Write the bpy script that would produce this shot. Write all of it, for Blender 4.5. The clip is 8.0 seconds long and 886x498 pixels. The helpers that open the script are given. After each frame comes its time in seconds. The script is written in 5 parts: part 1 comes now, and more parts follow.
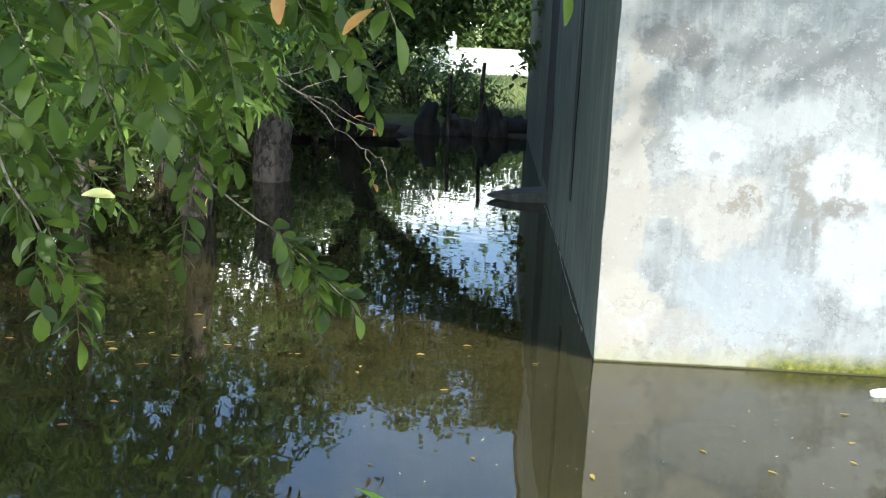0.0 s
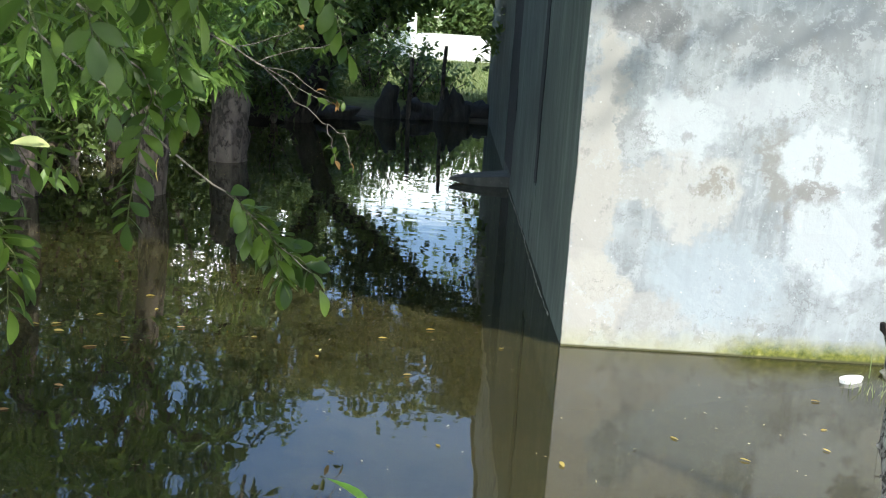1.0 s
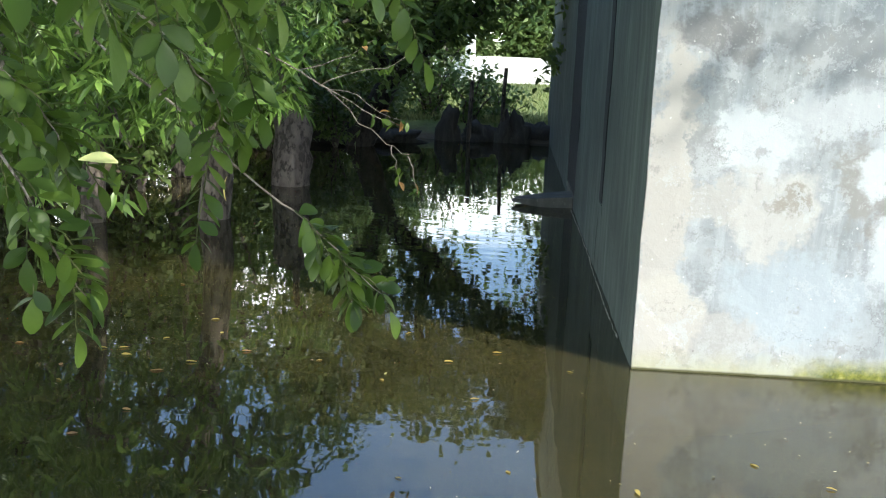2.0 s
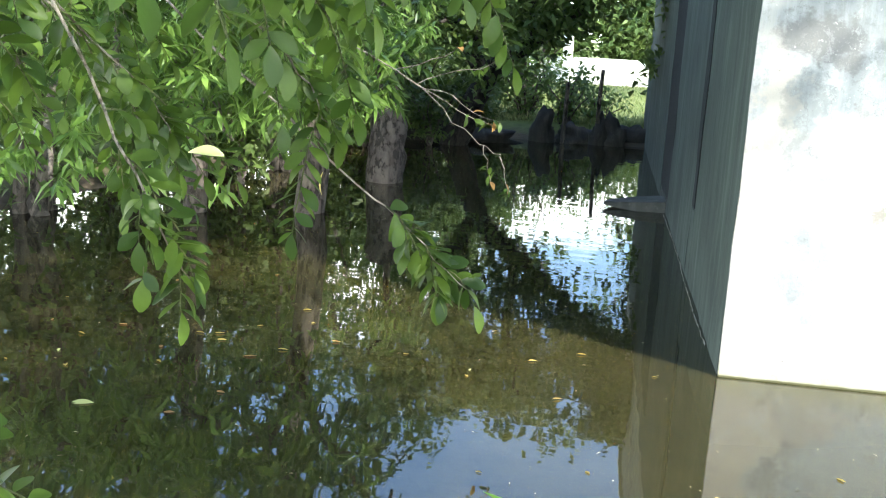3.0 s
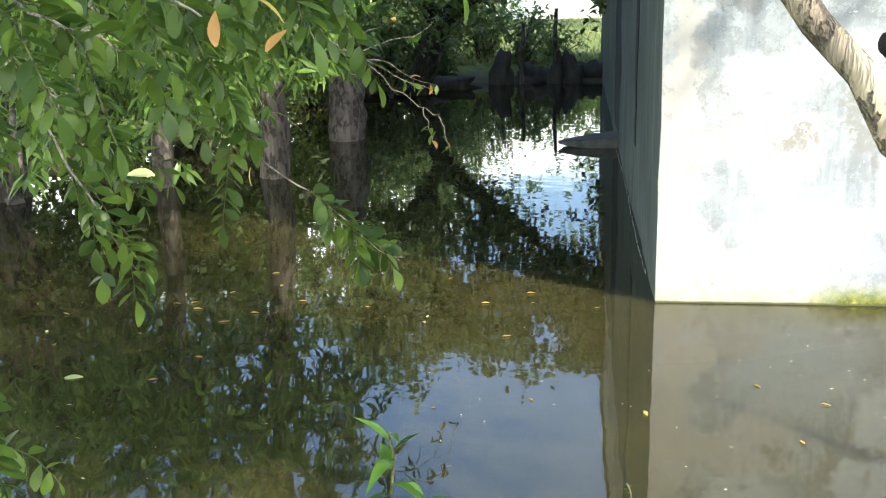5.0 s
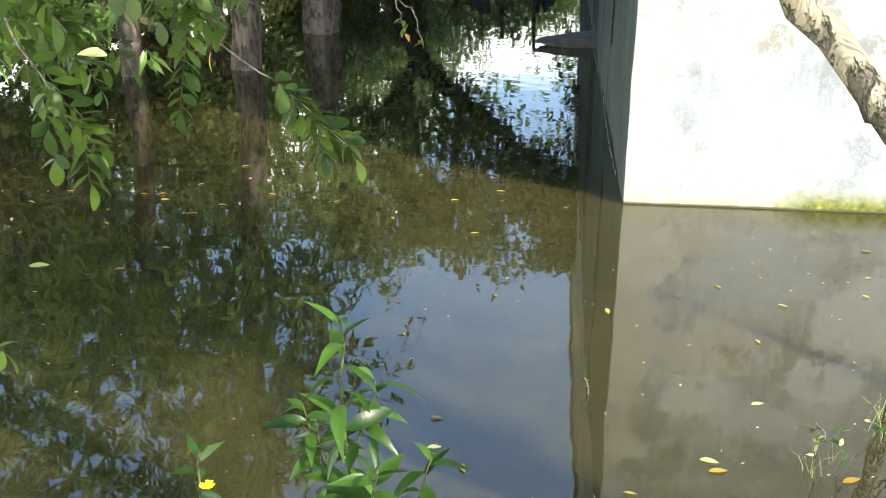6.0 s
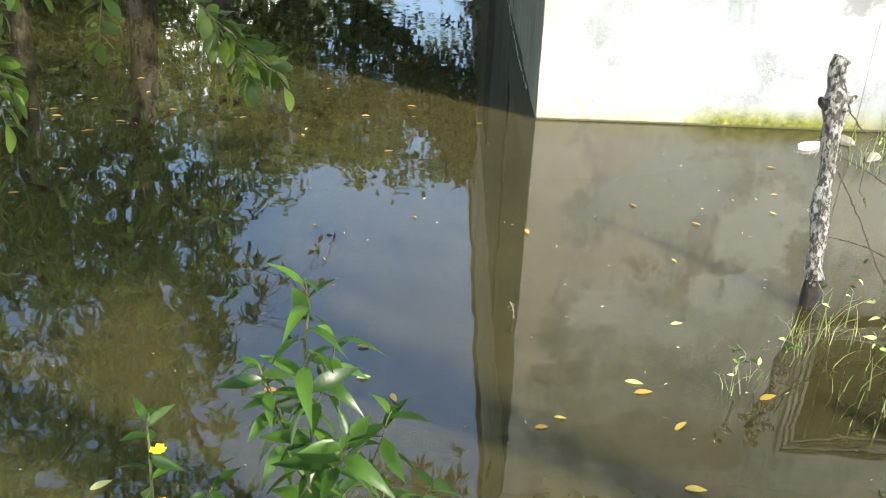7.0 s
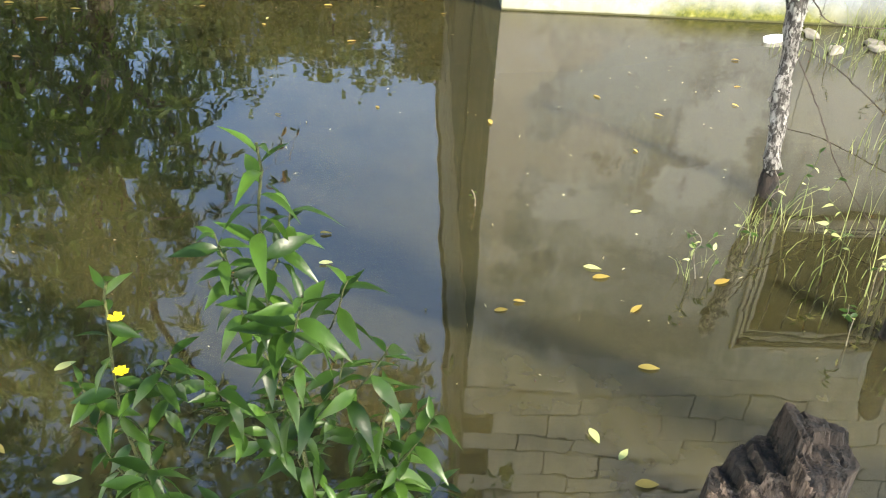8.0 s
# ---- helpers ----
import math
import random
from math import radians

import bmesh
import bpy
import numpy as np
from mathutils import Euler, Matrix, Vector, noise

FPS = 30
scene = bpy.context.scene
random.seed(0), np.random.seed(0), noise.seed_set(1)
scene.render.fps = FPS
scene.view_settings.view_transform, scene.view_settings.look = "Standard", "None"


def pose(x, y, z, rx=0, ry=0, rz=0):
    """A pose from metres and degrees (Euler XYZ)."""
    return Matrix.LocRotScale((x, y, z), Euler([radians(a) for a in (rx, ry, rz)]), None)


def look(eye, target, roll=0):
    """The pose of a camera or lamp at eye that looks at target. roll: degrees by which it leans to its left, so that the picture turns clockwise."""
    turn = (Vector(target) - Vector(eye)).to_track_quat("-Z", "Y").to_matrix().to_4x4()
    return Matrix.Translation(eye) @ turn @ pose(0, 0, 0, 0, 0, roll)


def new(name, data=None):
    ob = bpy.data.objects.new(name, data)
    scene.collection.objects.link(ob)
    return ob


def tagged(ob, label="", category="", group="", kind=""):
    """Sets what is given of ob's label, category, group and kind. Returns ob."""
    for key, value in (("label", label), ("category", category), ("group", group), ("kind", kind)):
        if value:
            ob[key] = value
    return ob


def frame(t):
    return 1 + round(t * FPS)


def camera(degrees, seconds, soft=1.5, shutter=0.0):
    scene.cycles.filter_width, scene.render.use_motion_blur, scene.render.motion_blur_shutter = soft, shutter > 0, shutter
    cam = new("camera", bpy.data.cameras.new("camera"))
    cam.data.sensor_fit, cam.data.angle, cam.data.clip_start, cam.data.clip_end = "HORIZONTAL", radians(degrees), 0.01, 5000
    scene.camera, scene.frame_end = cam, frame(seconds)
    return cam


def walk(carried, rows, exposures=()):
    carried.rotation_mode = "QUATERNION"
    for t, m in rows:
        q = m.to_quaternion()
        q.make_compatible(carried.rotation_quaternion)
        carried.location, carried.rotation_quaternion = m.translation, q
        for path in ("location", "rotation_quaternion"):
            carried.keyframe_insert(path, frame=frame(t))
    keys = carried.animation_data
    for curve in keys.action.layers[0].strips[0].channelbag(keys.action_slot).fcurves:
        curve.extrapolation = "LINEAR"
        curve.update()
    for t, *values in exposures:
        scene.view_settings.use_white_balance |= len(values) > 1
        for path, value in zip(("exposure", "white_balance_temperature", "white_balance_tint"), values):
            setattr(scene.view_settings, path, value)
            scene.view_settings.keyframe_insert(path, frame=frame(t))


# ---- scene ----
cam = camera(49.5, 8.0, 1.1)
PATH = [
    (0, (-0.051, -0.007, 1.689), (-0.058, 1.941, 1.239), 2.4),
    (0.5, (-0.059, 0.098, 1.649), (0.11, 2.032, 1.166), 6.5),
    (1, (-0.083, 0.148, 1.612), (0.0, 2.09, 1.142), 3.6),
    (1.5, (-0.081, 0.182, 1.593), (-0.04, 2.126, 1.125), 3.0),
    (2, (-0.112, 0.223, 1.583), (-0.155, 2.176, 1.154), 2.3),
    (2.2, (-0.1, 0.208, 1.579), (-0.195, 2.165, 1.173), 2.3),
    (3.3, (-0.095, 0.147, 1.613), (-0.336, 2.077, 1.148), 3.2),
    (3.5, (-0.087, 0.131, 1.634), (-0.263, 2.065, 1.156), 2.5),
    (4, (0.001, 0.041, 1.684), (-0.074, 1.985, 1.219), 2.0),
    (4.2, (0.037, -0.025, 1.717), (-0.044, 1.918, 1.251), 0.5),
    (5.3, (0.13, -0.196, 1.746), (-0.082, 1.699, 1.144), -1.5),
    (5.5, (0.14, -0.206, 1.739), (-0.064, 1.678, 1.101), -1.0),
    (6, (0.149, -0.173, 1.727), (0.009, 1.676, 0.978), 0.1),
    (6.2, (0.094, -0.126, 1.711), (0.046, 1.712, 0.923), 1.6),
    (6.5, (0.078, -0.112, 1.745), (0.102, 1.682, 0.861), 1.3),
    (7, (0.032, -0.083, 1.767), (0.122, 1.687, 0.84), 2.5),
    (7.5, (0.059, -0.107, 1.748), (0.258, 1.629, 0.775), 3.2),
    (8, (0.056, -0.124, 1.728), (0.214, 1.541, 0.632), 3.8),
]
BASE_STOPS = 1.74
EXPOSURES = [(0.0, -0.20, 6500, 6.0), (0.5, -0.36, 6450, 6.0), (1.0, -0.33, 6450, 6.0), (2.2, -0.18, 6500, 5.5), (3.3, 0.54, 6500, 5.0), (3.6, 0.44, 6500, 5.0), (4.2, 0.12, 6600, 5.5), (5.5, 0.24, 6900, 6.5), (6.5, 0.24, 7100, 8.0), (8.0, 0.28, 7350, 9.0)]
walk(cam, [(t, look(eye, target, roll)) for t, eye, target, roll in PATH], [(t, BASE_STOPS + s, k, tint) for t, s, k, tint in EXPOSURES])

# ---- sky and sun ----
SUN_DIR = Vector((0.827 * math.cos(radians(44)), -0.562 * math.cos(radians(44)), math.sin(radians(44)))).normalized()
world = bpy.data.worlds.new("sky")
scene.world = world
world.use_nodes = True
wn = world.node_tree
sky = wn.nodes.new("ShaderNodeTexSky")
sky.sky_type = "NISHITA"
sky.sun_disc = False
sky.sun_elevation = radians(44)
sky.sun_rotation = radians(124.2)
sky.dust_density = 0.7
sky.ozone_density = 2.5
wn.nodes["Background"].inputs["Strength"].default_value = 0.15
cloud_at = wn.nodes.new("ShaderNodeTexCoord")
clouds = wn.nodes.new("ShaderNodeTexNoise")
clouds.inputs["Scale"].default_value = 2.6
clouds.inputs["Detail"].default_value = 7
clouds.inputs["Distortion"].default_value = 0.4
wn.links.new(cloud_at.outputs["Generated"], clouds.inputs["Vector"])
cover = wn.nodes.new("ShaderNodeValToRGB")
cover.color_ramp.elements[0].position, cover.color_ramp.elements[1].position = 0.50, 0.64
parts = wn.nodes.new("ShaderNodeSeparateXYZ")
wn.links.new(cloud_at.outputs["Generated"], parts.inputs[0])
low_sky = wn.nodes.new("ShaderNodeMath")
low_sky.operation = "MULTIPLY_ADD"
low_sky.inputs[1].default_value, low_sky.inputs[2].default_value = -1.7, 0.47
wn.links.new(parts.outputs[2], low_sky.inputs[0])
layer = wn.nodes.new("ShaderNodeMath")
layer.operation = "ADD"
wn.links.new(low_sky.outputs[0], layer.inputs[0])
wn.links.new(clouds.outputs["Fac"], layer.inputs[1])
wn.links.new(layer.outputs[0], cover.inputs[0])
blend = wn.nodes.new("ShaderNodeMix")
blend.data_type = "RGBA"
blend.inputs[7].default_value = (18.0, 18.2, 18.4, 1)
wn.links.new(cover.outputs[0], blend.inputs[0])
wn.links.new(sky.outputs[0], blend.inputs[6])
wn.links.new(blend.outputs[2], wn.nodes["Background"].inputs["Color"])
sun_data = bpy.data.lights.new("sun", "SUN")
sun_data.energy = 2.7
sun_data.angle = radians(0.55)
sun_data.color = (1.0, 0.95, 0.86)
sun = new("sun", sun_data)
sun.matrix_world = look(SUN_DIR * 40, (0, 0, 0))


# ---- material helpers ----
class Nodes:
    """Short hand for building a node material."""

    def __init__(self, name):
        self.mat = bpy.data.materials.new(name)
        self.mat.use_nodes = True
        self.tree = self.mat.node_tree
        self.bsdf = self.tree.nodes["Principled BSDF"]
        self.out = self.tree.nodes["Material Output"]
        self.coord = self.tree.nodes.new("ShaderNodeTexCoord").outputs["Object"]

    def add(self, kind, **inputs):
        n = self.tree.nodes.new(kind)
        for k, v in inputs.items():
            self.put(n.inputs[k.replace("_", " ")], v)
        return n

    def put(self, socket, v):
        if isinstance(v, bpy.types.NodeSocket):
            self.tree.links.new(v, socket)
        else:
            socket.default_value = v

    def mapped(self, scale=(1, 1, 1), loc=(0, 0, 0)):
        n = self.add("ShaderNodeMapping", Vector=self.coord, Scale=scale, Location=loc)
        return n.outputs[0]

    def noise(self, scale, detail=4, rough=0.6, vec=None, distortion=0.0):
        n = self.add("ShaderNodeTexNoise", Vector=vec or self.coord, Scale=scale, Detail=detail, Roughness=rough, Distortion=distortion)
        return n.outputs["Fac"]

    def ramp(self, fac, *stops):
        n = self.tree.nodes.new("ShaderNodeValToRGB")
        self.put(n.inputs[0], fac)
        el = n.color_ramp.elements
        while len(el) < len(stops):
            el.new(0.5)
        for e, (p, c) in zip(el, stops):
            e.position = p
            e.color = (*c, 1) if isinstance(c, tuple) else (c, c, c, 1)
        return n.outputs[0]

    def mix(self, fac, a, b, blend="MIX"):
        n = self.tree.nodes.new("ShaderNodeMix")
        n.data_type, n.blend_type = "RGBA", blend
        self.put(n.inputs[0], fac)
        for s, v in ((n.inputs[6], a), (n.inputs[7], b)):
            self.put(s, (*v, 1) if isinstance(v, tuple) and len(v) == 3 else v)
        return n.outputs[2]

    def math(self, op, a, b=0.0, clamp=False):
        n = self.tree.nodes.new("ShaderNodeMath")
        n.operation, n.use_clamp = op, clamp
        self.put(n.inputs[0], a)
        self.put(n.inputs[1], b)
        return n.outputs[0]

    def spot(self, x, z, rx, rz, warp, soft=0.35):
        """1 inside an oval with an uneven rim on an upright surface, in its own coordinates."""
        sep = self.add("ShaderNodeSeparateXYZ", Vector=warp)
        dx = self.math("DIVIDE", self.math("SUBTRACT", sep.outputs[0], x), rx)
        dz = self.math("DIVIDE", self.math("SUBTRACT", sep.outputs[2], z), rz)
        d = self.math("SQRT", self.math("ADD", self.math("MULTIPLY", dx, dx), self.math("MULTIPLY", dz, dz)))
        return self.ramp(d, (max(0.0, 1 - soft), 1.0), (1.0, 0.0))

    def bump(self, height, strength=0.4, dist=0.01):
        n = self.add("ShaderNodeBump", Height=height, Strength=strength, Distance=dist)
        return n.outputs[0]

    def done(self, color=None, rough=0.7, normal=None, **more):
        if color is not None:
            self.put(self.bsdf.inputs["Base Color"], (*color, 1) if isinstance(color, tuple) else color)
        self.put(self.bsdf.inputs["Roughness"], rough)
        if normal is not None:
            self.put(self.bsdf.inputs["Normal"], normal)
        for k, v in more.items():
            self.put(self.bsdf.inputs[k.replace("_", " ")], v)
        return self.mat


def leaf_material(name, low, high, rough=0.38, through_light=0.25, vein=0.15, per="object", gloss=0.35):
    n = Nodes(name)
    rnd = n.tree.nodes.new("ShaderNodeObjectInfo").outputs["Random"] if per == "object" else n.tree.nodes.new("ShaderNodeNewGeometry").outputs["Random Per Island"]
    tone = n.ramp(rnd, (0.0, low), (0.55, tuple((a + b) / 2 for a, b in zip(low, high))), (1.0, high))
    spots = n.noise(40 if per == "object" else 9, 3)
    col = n.mix(n.ramp(spots, (0.35, 0.0), (0.75, 0.45)), tone, tuple(c * 0.55 for c in low))
    n.done(col, rough + 0.08, n.bump(n.noise(90, 2), vein, 0.004), **{"Specular_IOR_Level": gloss})
    t = n.add("ShaderNodeBsdfTranslucent", Color=n.mix(0.5, tone, tuple(min(1, c * 1.7) for c in high)))
    m = n.add("ShaderNodeMixShader", Fac=through_light)
    n.tree.links.new(n.bsdf.outputs[0], m.inputs[1])
    n.tree.links.new(t.outputs[0], m.inputs[2])
    n.tree.links.new(m.outputs[0], n.out.inputs[0])
    return n.mat


def bark_material(name, dark, light, scale=14, moss=None, flake=0.50):
    n = Nodes(name)
    v = n.mapped((1, 1, 0.25))
    grain = n.noise(scale, 6, 0.7, v, 0.6)
    col = n.ramp(grain, (0.3, dark), (0.52, tuple((a + b) / 2 for a, b in zip(dark, light))), (0.75, light))
    patch = n.noise(5, 3)
    col = n.mix(n.ramp(patch, (0.5, 0.0), (0.7, 0.7)), col, moss or tuple(c * 0.6 for c in light))
    flakes = n.ramp(n.noise(scale * 1.6, 5, 0.7, n.mapped((1, 1, 0.5), (3, 1, 2))), (flake, 0.0), (flake + 0.06, 0.9))
    col = n.mix(flakes, col, tuple(c * 0.8 for c in dark))
    return n.done(col, 0.92, n.bump(n.math("SUBTRACT", grain, n.math("MULTIPLY", flakes, 0.5)), 1.0, 0.03))


def water_material():
    n = Nodes("muddy_water")
    silt = n.noise(0.8, 4, 0.6, None, 0.6)
    fine = n.noise(3.5, 5, 0.65)
    mud = n.mix(n.ramp(fine, (0.35, 0.0), (0.7, 0.5)), n.ramp(silt, (0.3, (0.0405, 0.0365, 0.0148)), (0.7, (0.0600, 0.0530, 0.0225))), (0.027, 0.0240, 0.010))
    calm = n.noise(1.6, 2, 0.5, n.mapped((1.0, 1.7, 1)))
    small = n.noise(7.0, 2, 0.5, n.mapped((1.0, 1.5, 1)))
    waves = n.math("ADD", calm, n.math("MULTIPLY", small, 0.12))
    normal = n.bump(waves, 0.11, 0.018)
    dif = n.add("ShaderNodeSubsurfaceScattering", Color=mud, Scale=0.12, Radius=(1.0, 0.85, 0.55))
    dif.falloff = "BURLEY"
    clear = n.add("ShaderNodeBsdfTransparent", Color=(0.62, 0.52, 0.33, 1))
    body = n.add("ShaderNodeMixShader", Fac=0.74)
    n.tree.links.new(clear.outputs[0], body.inputs[1])
    n.tree.links.new(dif.outputs[0], body.inputs[2])
    gloss = n.add("ShaderNodeBsdfGlossy", Color=(1, 1, 1, 1), Roughness=0.015, Normal=normal)
    fres = n.add("ShaderNodeFresnel", IOR=1.80, Normal=normal)
    top = n.add("ShaderNodeMixShader", Fac=fres.outputs[0])
    n.tree.links.new(body.outputs[0], top.inputs[1])
    n.tree.links.new(gloss.outputs[0], top.inputs[2])
    n.tree.links.new(top.outputs[0], n.out.inputs[0])
    return n.mat


def plaster_material():
    """Old lime plaster: cream and blue-white blotches, grey bare cement, streaks and a green rim of algae at the waterline."""
    n = Nodes("stained_plaster")
    wob = n.add("ShaderNodeTexNoise", Vector=n.coord, Scale=5.0, Detail=6, Roughness=0.65)
    off = n.add("ShaderNodeVectorMath", Vector=wob.outputs["Color"])
    off.operation = "SUBTRACT"
    off.inputs[1].default_value = (0.5, 0.5, 0.5)
    sc = n.add("ShaderNodeVectorMath", Vector=off.outputs[0])
    sc.operation = "SCALE"
    sc.inputs["Scale"].default_value = 0.45
    wp = n.add("ShaderNodeVectorMath", Vector=n.coord)
    wp.operation = "ADD"
    n.tree.links.new(sc.outputs[0], wp.inputs[1])
    fine_wob = n.add("ShaderNodeTexNoise", Vector=n.coord, Scale=24.0, Detail=5, Roughness=0.7)
    fine_off = n.add("ShaderNodeVectorMath", Vector=fine_wob.outputs["Color"])
    fine_off.operation = "MULTIPLY_ADD"
    fine_off.inputs[1].default_value = (0.14, 0.14, 0.14)
    n.tree.links.new(wp.outputs[0], fine_off.inputs[2])
    warp = fine_off.outputs[0]
    cloud = n.noise(2.2, 6, 0.62, None, 0.3)
    grain = n.noise(26, 5, 0.7)
    streak = n.noise(6, 5, 0.65, n.mapped((3.0, 1, 0.28)), 0.4)
    col = n.ramp(cloud, (0.34, (0.30, 0.33, 0.345)), (0.5, (0.40, 0.435, 0.45)), (0.66, (0.50, 0.54, 0.555)))
    col = n.mix(n.ramp(streak, (0.46, 0.0), (0.68, 0.55)), col, (0.60, 0.65, 0.68))
    col = n.mix(n.ramp(n.noise(9, 5, 0.7, warp), (0.52, 0.0), (0.62, 0.5)), col, (0.27, 0.28, 0.28))
    white, cream, grey, dark = (0.64, 0.69, 0.71), (0.57, 0.55, 0.505), (0.25, 0.255, 0.255), (0.13, 0.16, 0.17)
    for x, z, rx, rz, tone, k in (
        (0.10, 0.85, 0.14, 1.05, cream, 0.85), (0.12, 0.28, 0.22, 0.26, (0.62, 0.60, 0.54), 0.8), (0.30, 0.16, 0.5, 0.14, cream, 0.5),
        (0.46, 1.16, 0.24, 0.20, white, 0.9), (0.34, 0.86, 0.16, 0.10, cream, 0.6), (0.62, 0.82, 0.24, 0.26, (0.64, 0.63, 0.59), 0.7),
        (0.66, 0.88, 0.10, 0.10, (0.33, 0.31, 0.26), 0.7), (0.24, 1.34, 0.12, 0.18, dark, 0.3), (0.30, 1.66, 0.22, 0.14, grey, 0.8),
        (0.28, 1.12, 0.09, 0.16, (0.32, 0.33, 0.33), 0.7), (0.75, 0.40, 0.40, 0.26, (0.50, 0.57, 0.61), 0.7),
        (1.00, 0.98, 0.11, 0.22, (0.33, 0.325, 0.30), 0.75), (1.20, 1.02, 0.26, 0.17, white, 0.95), (1.18, 0.84, 0.12, 0.12, (0.31, 0.30, 0.28), 0.75),
        (1.35, 0.62, 0.32, 0.28, white, 0.8), (1.62, 0.80, 0.16, 0.2, grey, 0.7), (0.95, 1.62, 0.5, 0.16, (0.30, 0.32, 0.33), 0.75),
        (1.5, 1.75, 0.4, 0.2, (0.34, 0.36, 0.37), 0.6), (0.85, 1.30, 0.3, 0.12, (0.62, 0.66, 0.68), 0.6), (1.9, 0.5, 0.35, 0.3, (0.66, 0.68, 0.66), 0.7),
        (0.9, 2.2, 0.8, 0.25, grey, 0.7)):
        col = n.mix(n.math("MULTIPLY", n.spot(x + 0.07, z + 0.07, rx, rz, warp, 0.3), min(1.0, 1.1 * k)), col, tone)
    flake = n.math("MULTIPLY", n.ramp(n.noise(7.5, 9, 0.72, warp), (0.535, 0.0), (0.56, 1.0)), n.ramp(n.noise(1.3, 3, 0.5, n.mapped((1, 1, 1), (2.4, 0, 1.1))), (0.46, 0.0), (0.60, 0.6)))
    col = n.mix(flake, col, (0.63, 0.665, 0.68))
    bare = n.math("MULTIPLY", n.ramp(n.noise(6.0, 9, 0.75, n.mapped((1, 1, 0.8), (5.2, 1, 3.3))), (0.57, 0.0), (0.63, 1.0)), 0.6)
    col = n.mix(bare, col, (0.33, 0.33, 0.315))
    # thin cracks
    vor = n.add("ShaderNodeTexVoronoi", Vector=warp, Scale=2.6)
    vor.feature = "DISTANCE_TO_EDGE"
    col = n.mix(n.math("MULTIPLY", n.ramp(vor.outputs[0], (0.0, 0.55), (0.012, 0.0)), n.ramp(n.noise(1.9, 2), (0.5, 0.0), (0.6, 1.0))), col, (0.17, 0.17, 0.16))
    # chips and specks
    col = n.mix(n.ramp(n.noise(38, 2, 0.5), (0.70, 0.0), (0.74, 0.8)), col, (0.82, 0.83, 0.82))
    col = n.mix(n.ramp(n.noise(31, 2, 0.5, n.mapped((1, 1, 1), (7, 3, 5))), (0.73, 0.0), (0.76, 0.7)), col, (0.2, 0.19, 0.17))
    # damp and algae by the waterline
    sep = n.add("ShaderNodeSeparateXYZ", Vector=n.coord)
    h = n.math("ADD", sep.outputs[2], n.math("MULTIPLY", n.math("SUBTRACT", n.noise(6, 5, 0.7), 0.5), 0.16))
    col = n.mix(n.ramp(h, (0.0, 0.75), (0.13, 0.0)), col, (0.60, 0.58, 0.36))
    low = n.ramp(n.math("ADD", sep.outputs[2], n.math("MULTIPLY", n.math("SUBTRACT", n.noise(14, 5, 0.7), 0.5), 0.1)), (0.03, 1.0), (0.12, 0.0))
    band = n.ramp(n.math("ADD", n.math("MULTIPLY", sep.outputs[0], 0.4), n.math("MULTIPLY", n.math("SUBTRACT", n.noise(7, 4), 0.5), 0.2)), (0.31, 0.0), (0.37, 1.0), (0.68, 1.0), (0.74, 0.35))
    col = n.mix(n.math("MULTIPLY", low, band), col, n.ramp(n.noise(22, 4), (0.35, (0.10, 0.13, 0.015)), (0.6, (0.30, 0.31, 0.05)), (0.75, (0.5, 0.48, 0.16))))
    wet = n.ramp(n.math("ADD", sep.outputs[2], n.math("MULTIPLY", n.noise(9, 3), 0.012)), (0.012, 1.0), (0.022, 0.0))
    col = n.mix(wet, col, (0.11, 0.11, 0.04))
    col = n.mix(1.0, col, (0.605, 0.597, 0.585), "MULTIPLY")
    height = n.math("ADD", n.math("MULTIPLY", cloud, 0.6), n.math("MULTIPLY", grain, 0.25))
    return n.done(col, 0.92, n.bump(height, 0.5, 0.012))


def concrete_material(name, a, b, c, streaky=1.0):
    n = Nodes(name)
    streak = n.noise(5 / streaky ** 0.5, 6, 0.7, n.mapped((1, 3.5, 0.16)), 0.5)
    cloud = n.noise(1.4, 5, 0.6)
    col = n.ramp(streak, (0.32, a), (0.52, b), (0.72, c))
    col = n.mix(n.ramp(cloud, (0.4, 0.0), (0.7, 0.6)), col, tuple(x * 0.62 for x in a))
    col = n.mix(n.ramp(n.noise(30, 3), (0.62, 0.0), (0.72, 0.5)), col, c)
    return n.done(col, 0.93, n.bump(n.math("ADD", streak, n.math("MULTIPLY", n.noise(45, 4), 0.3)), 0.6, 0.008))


MAT_WATER = water_material()
MAT_PLASTER = plaster_material()
# Dark cement tone; part of the side wall's shade is in its colour.
MAT_SIDE = concrete_material("shade_toned_cement", (0.044, 0.061, 0.050), (0.076, 0.098, 0.082), (0.128, 0.153, 0.130), 3)
# Near-black tone that paints the dark of the side wall's groove and doorway.
MAT_GAPDARK = concrete_material("painted_gap_dark", (0.008, 0.009, 0.009), (0.013, 0.014, 0.014), (0.02, 0.021, 0.02))
MAT_DOORSTEP = concrete_material("dark_cement", (0.05, 0.055, 0.05), (0.09, 0.095, 0.085), (0.15, 0.155, 0.14))
MAT_BLOCK = concrete_material("cement_block", (0.22, 0.22, 0.21), (0.32, 0.32, 0.30), (0.42, 0.42, 0.40))
MAT_STONE = concrete_material("pale_stone", (0.10, 0.095, 0.075), (0.25, 0.23, 0.19), (0.50, 0.48, 0.43))
# Near-black tone; the shade on far rocks and indoor floor is in it.
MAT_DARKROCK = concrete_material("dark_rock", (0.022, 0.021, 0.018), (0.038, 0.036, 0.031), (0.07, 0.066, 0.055))
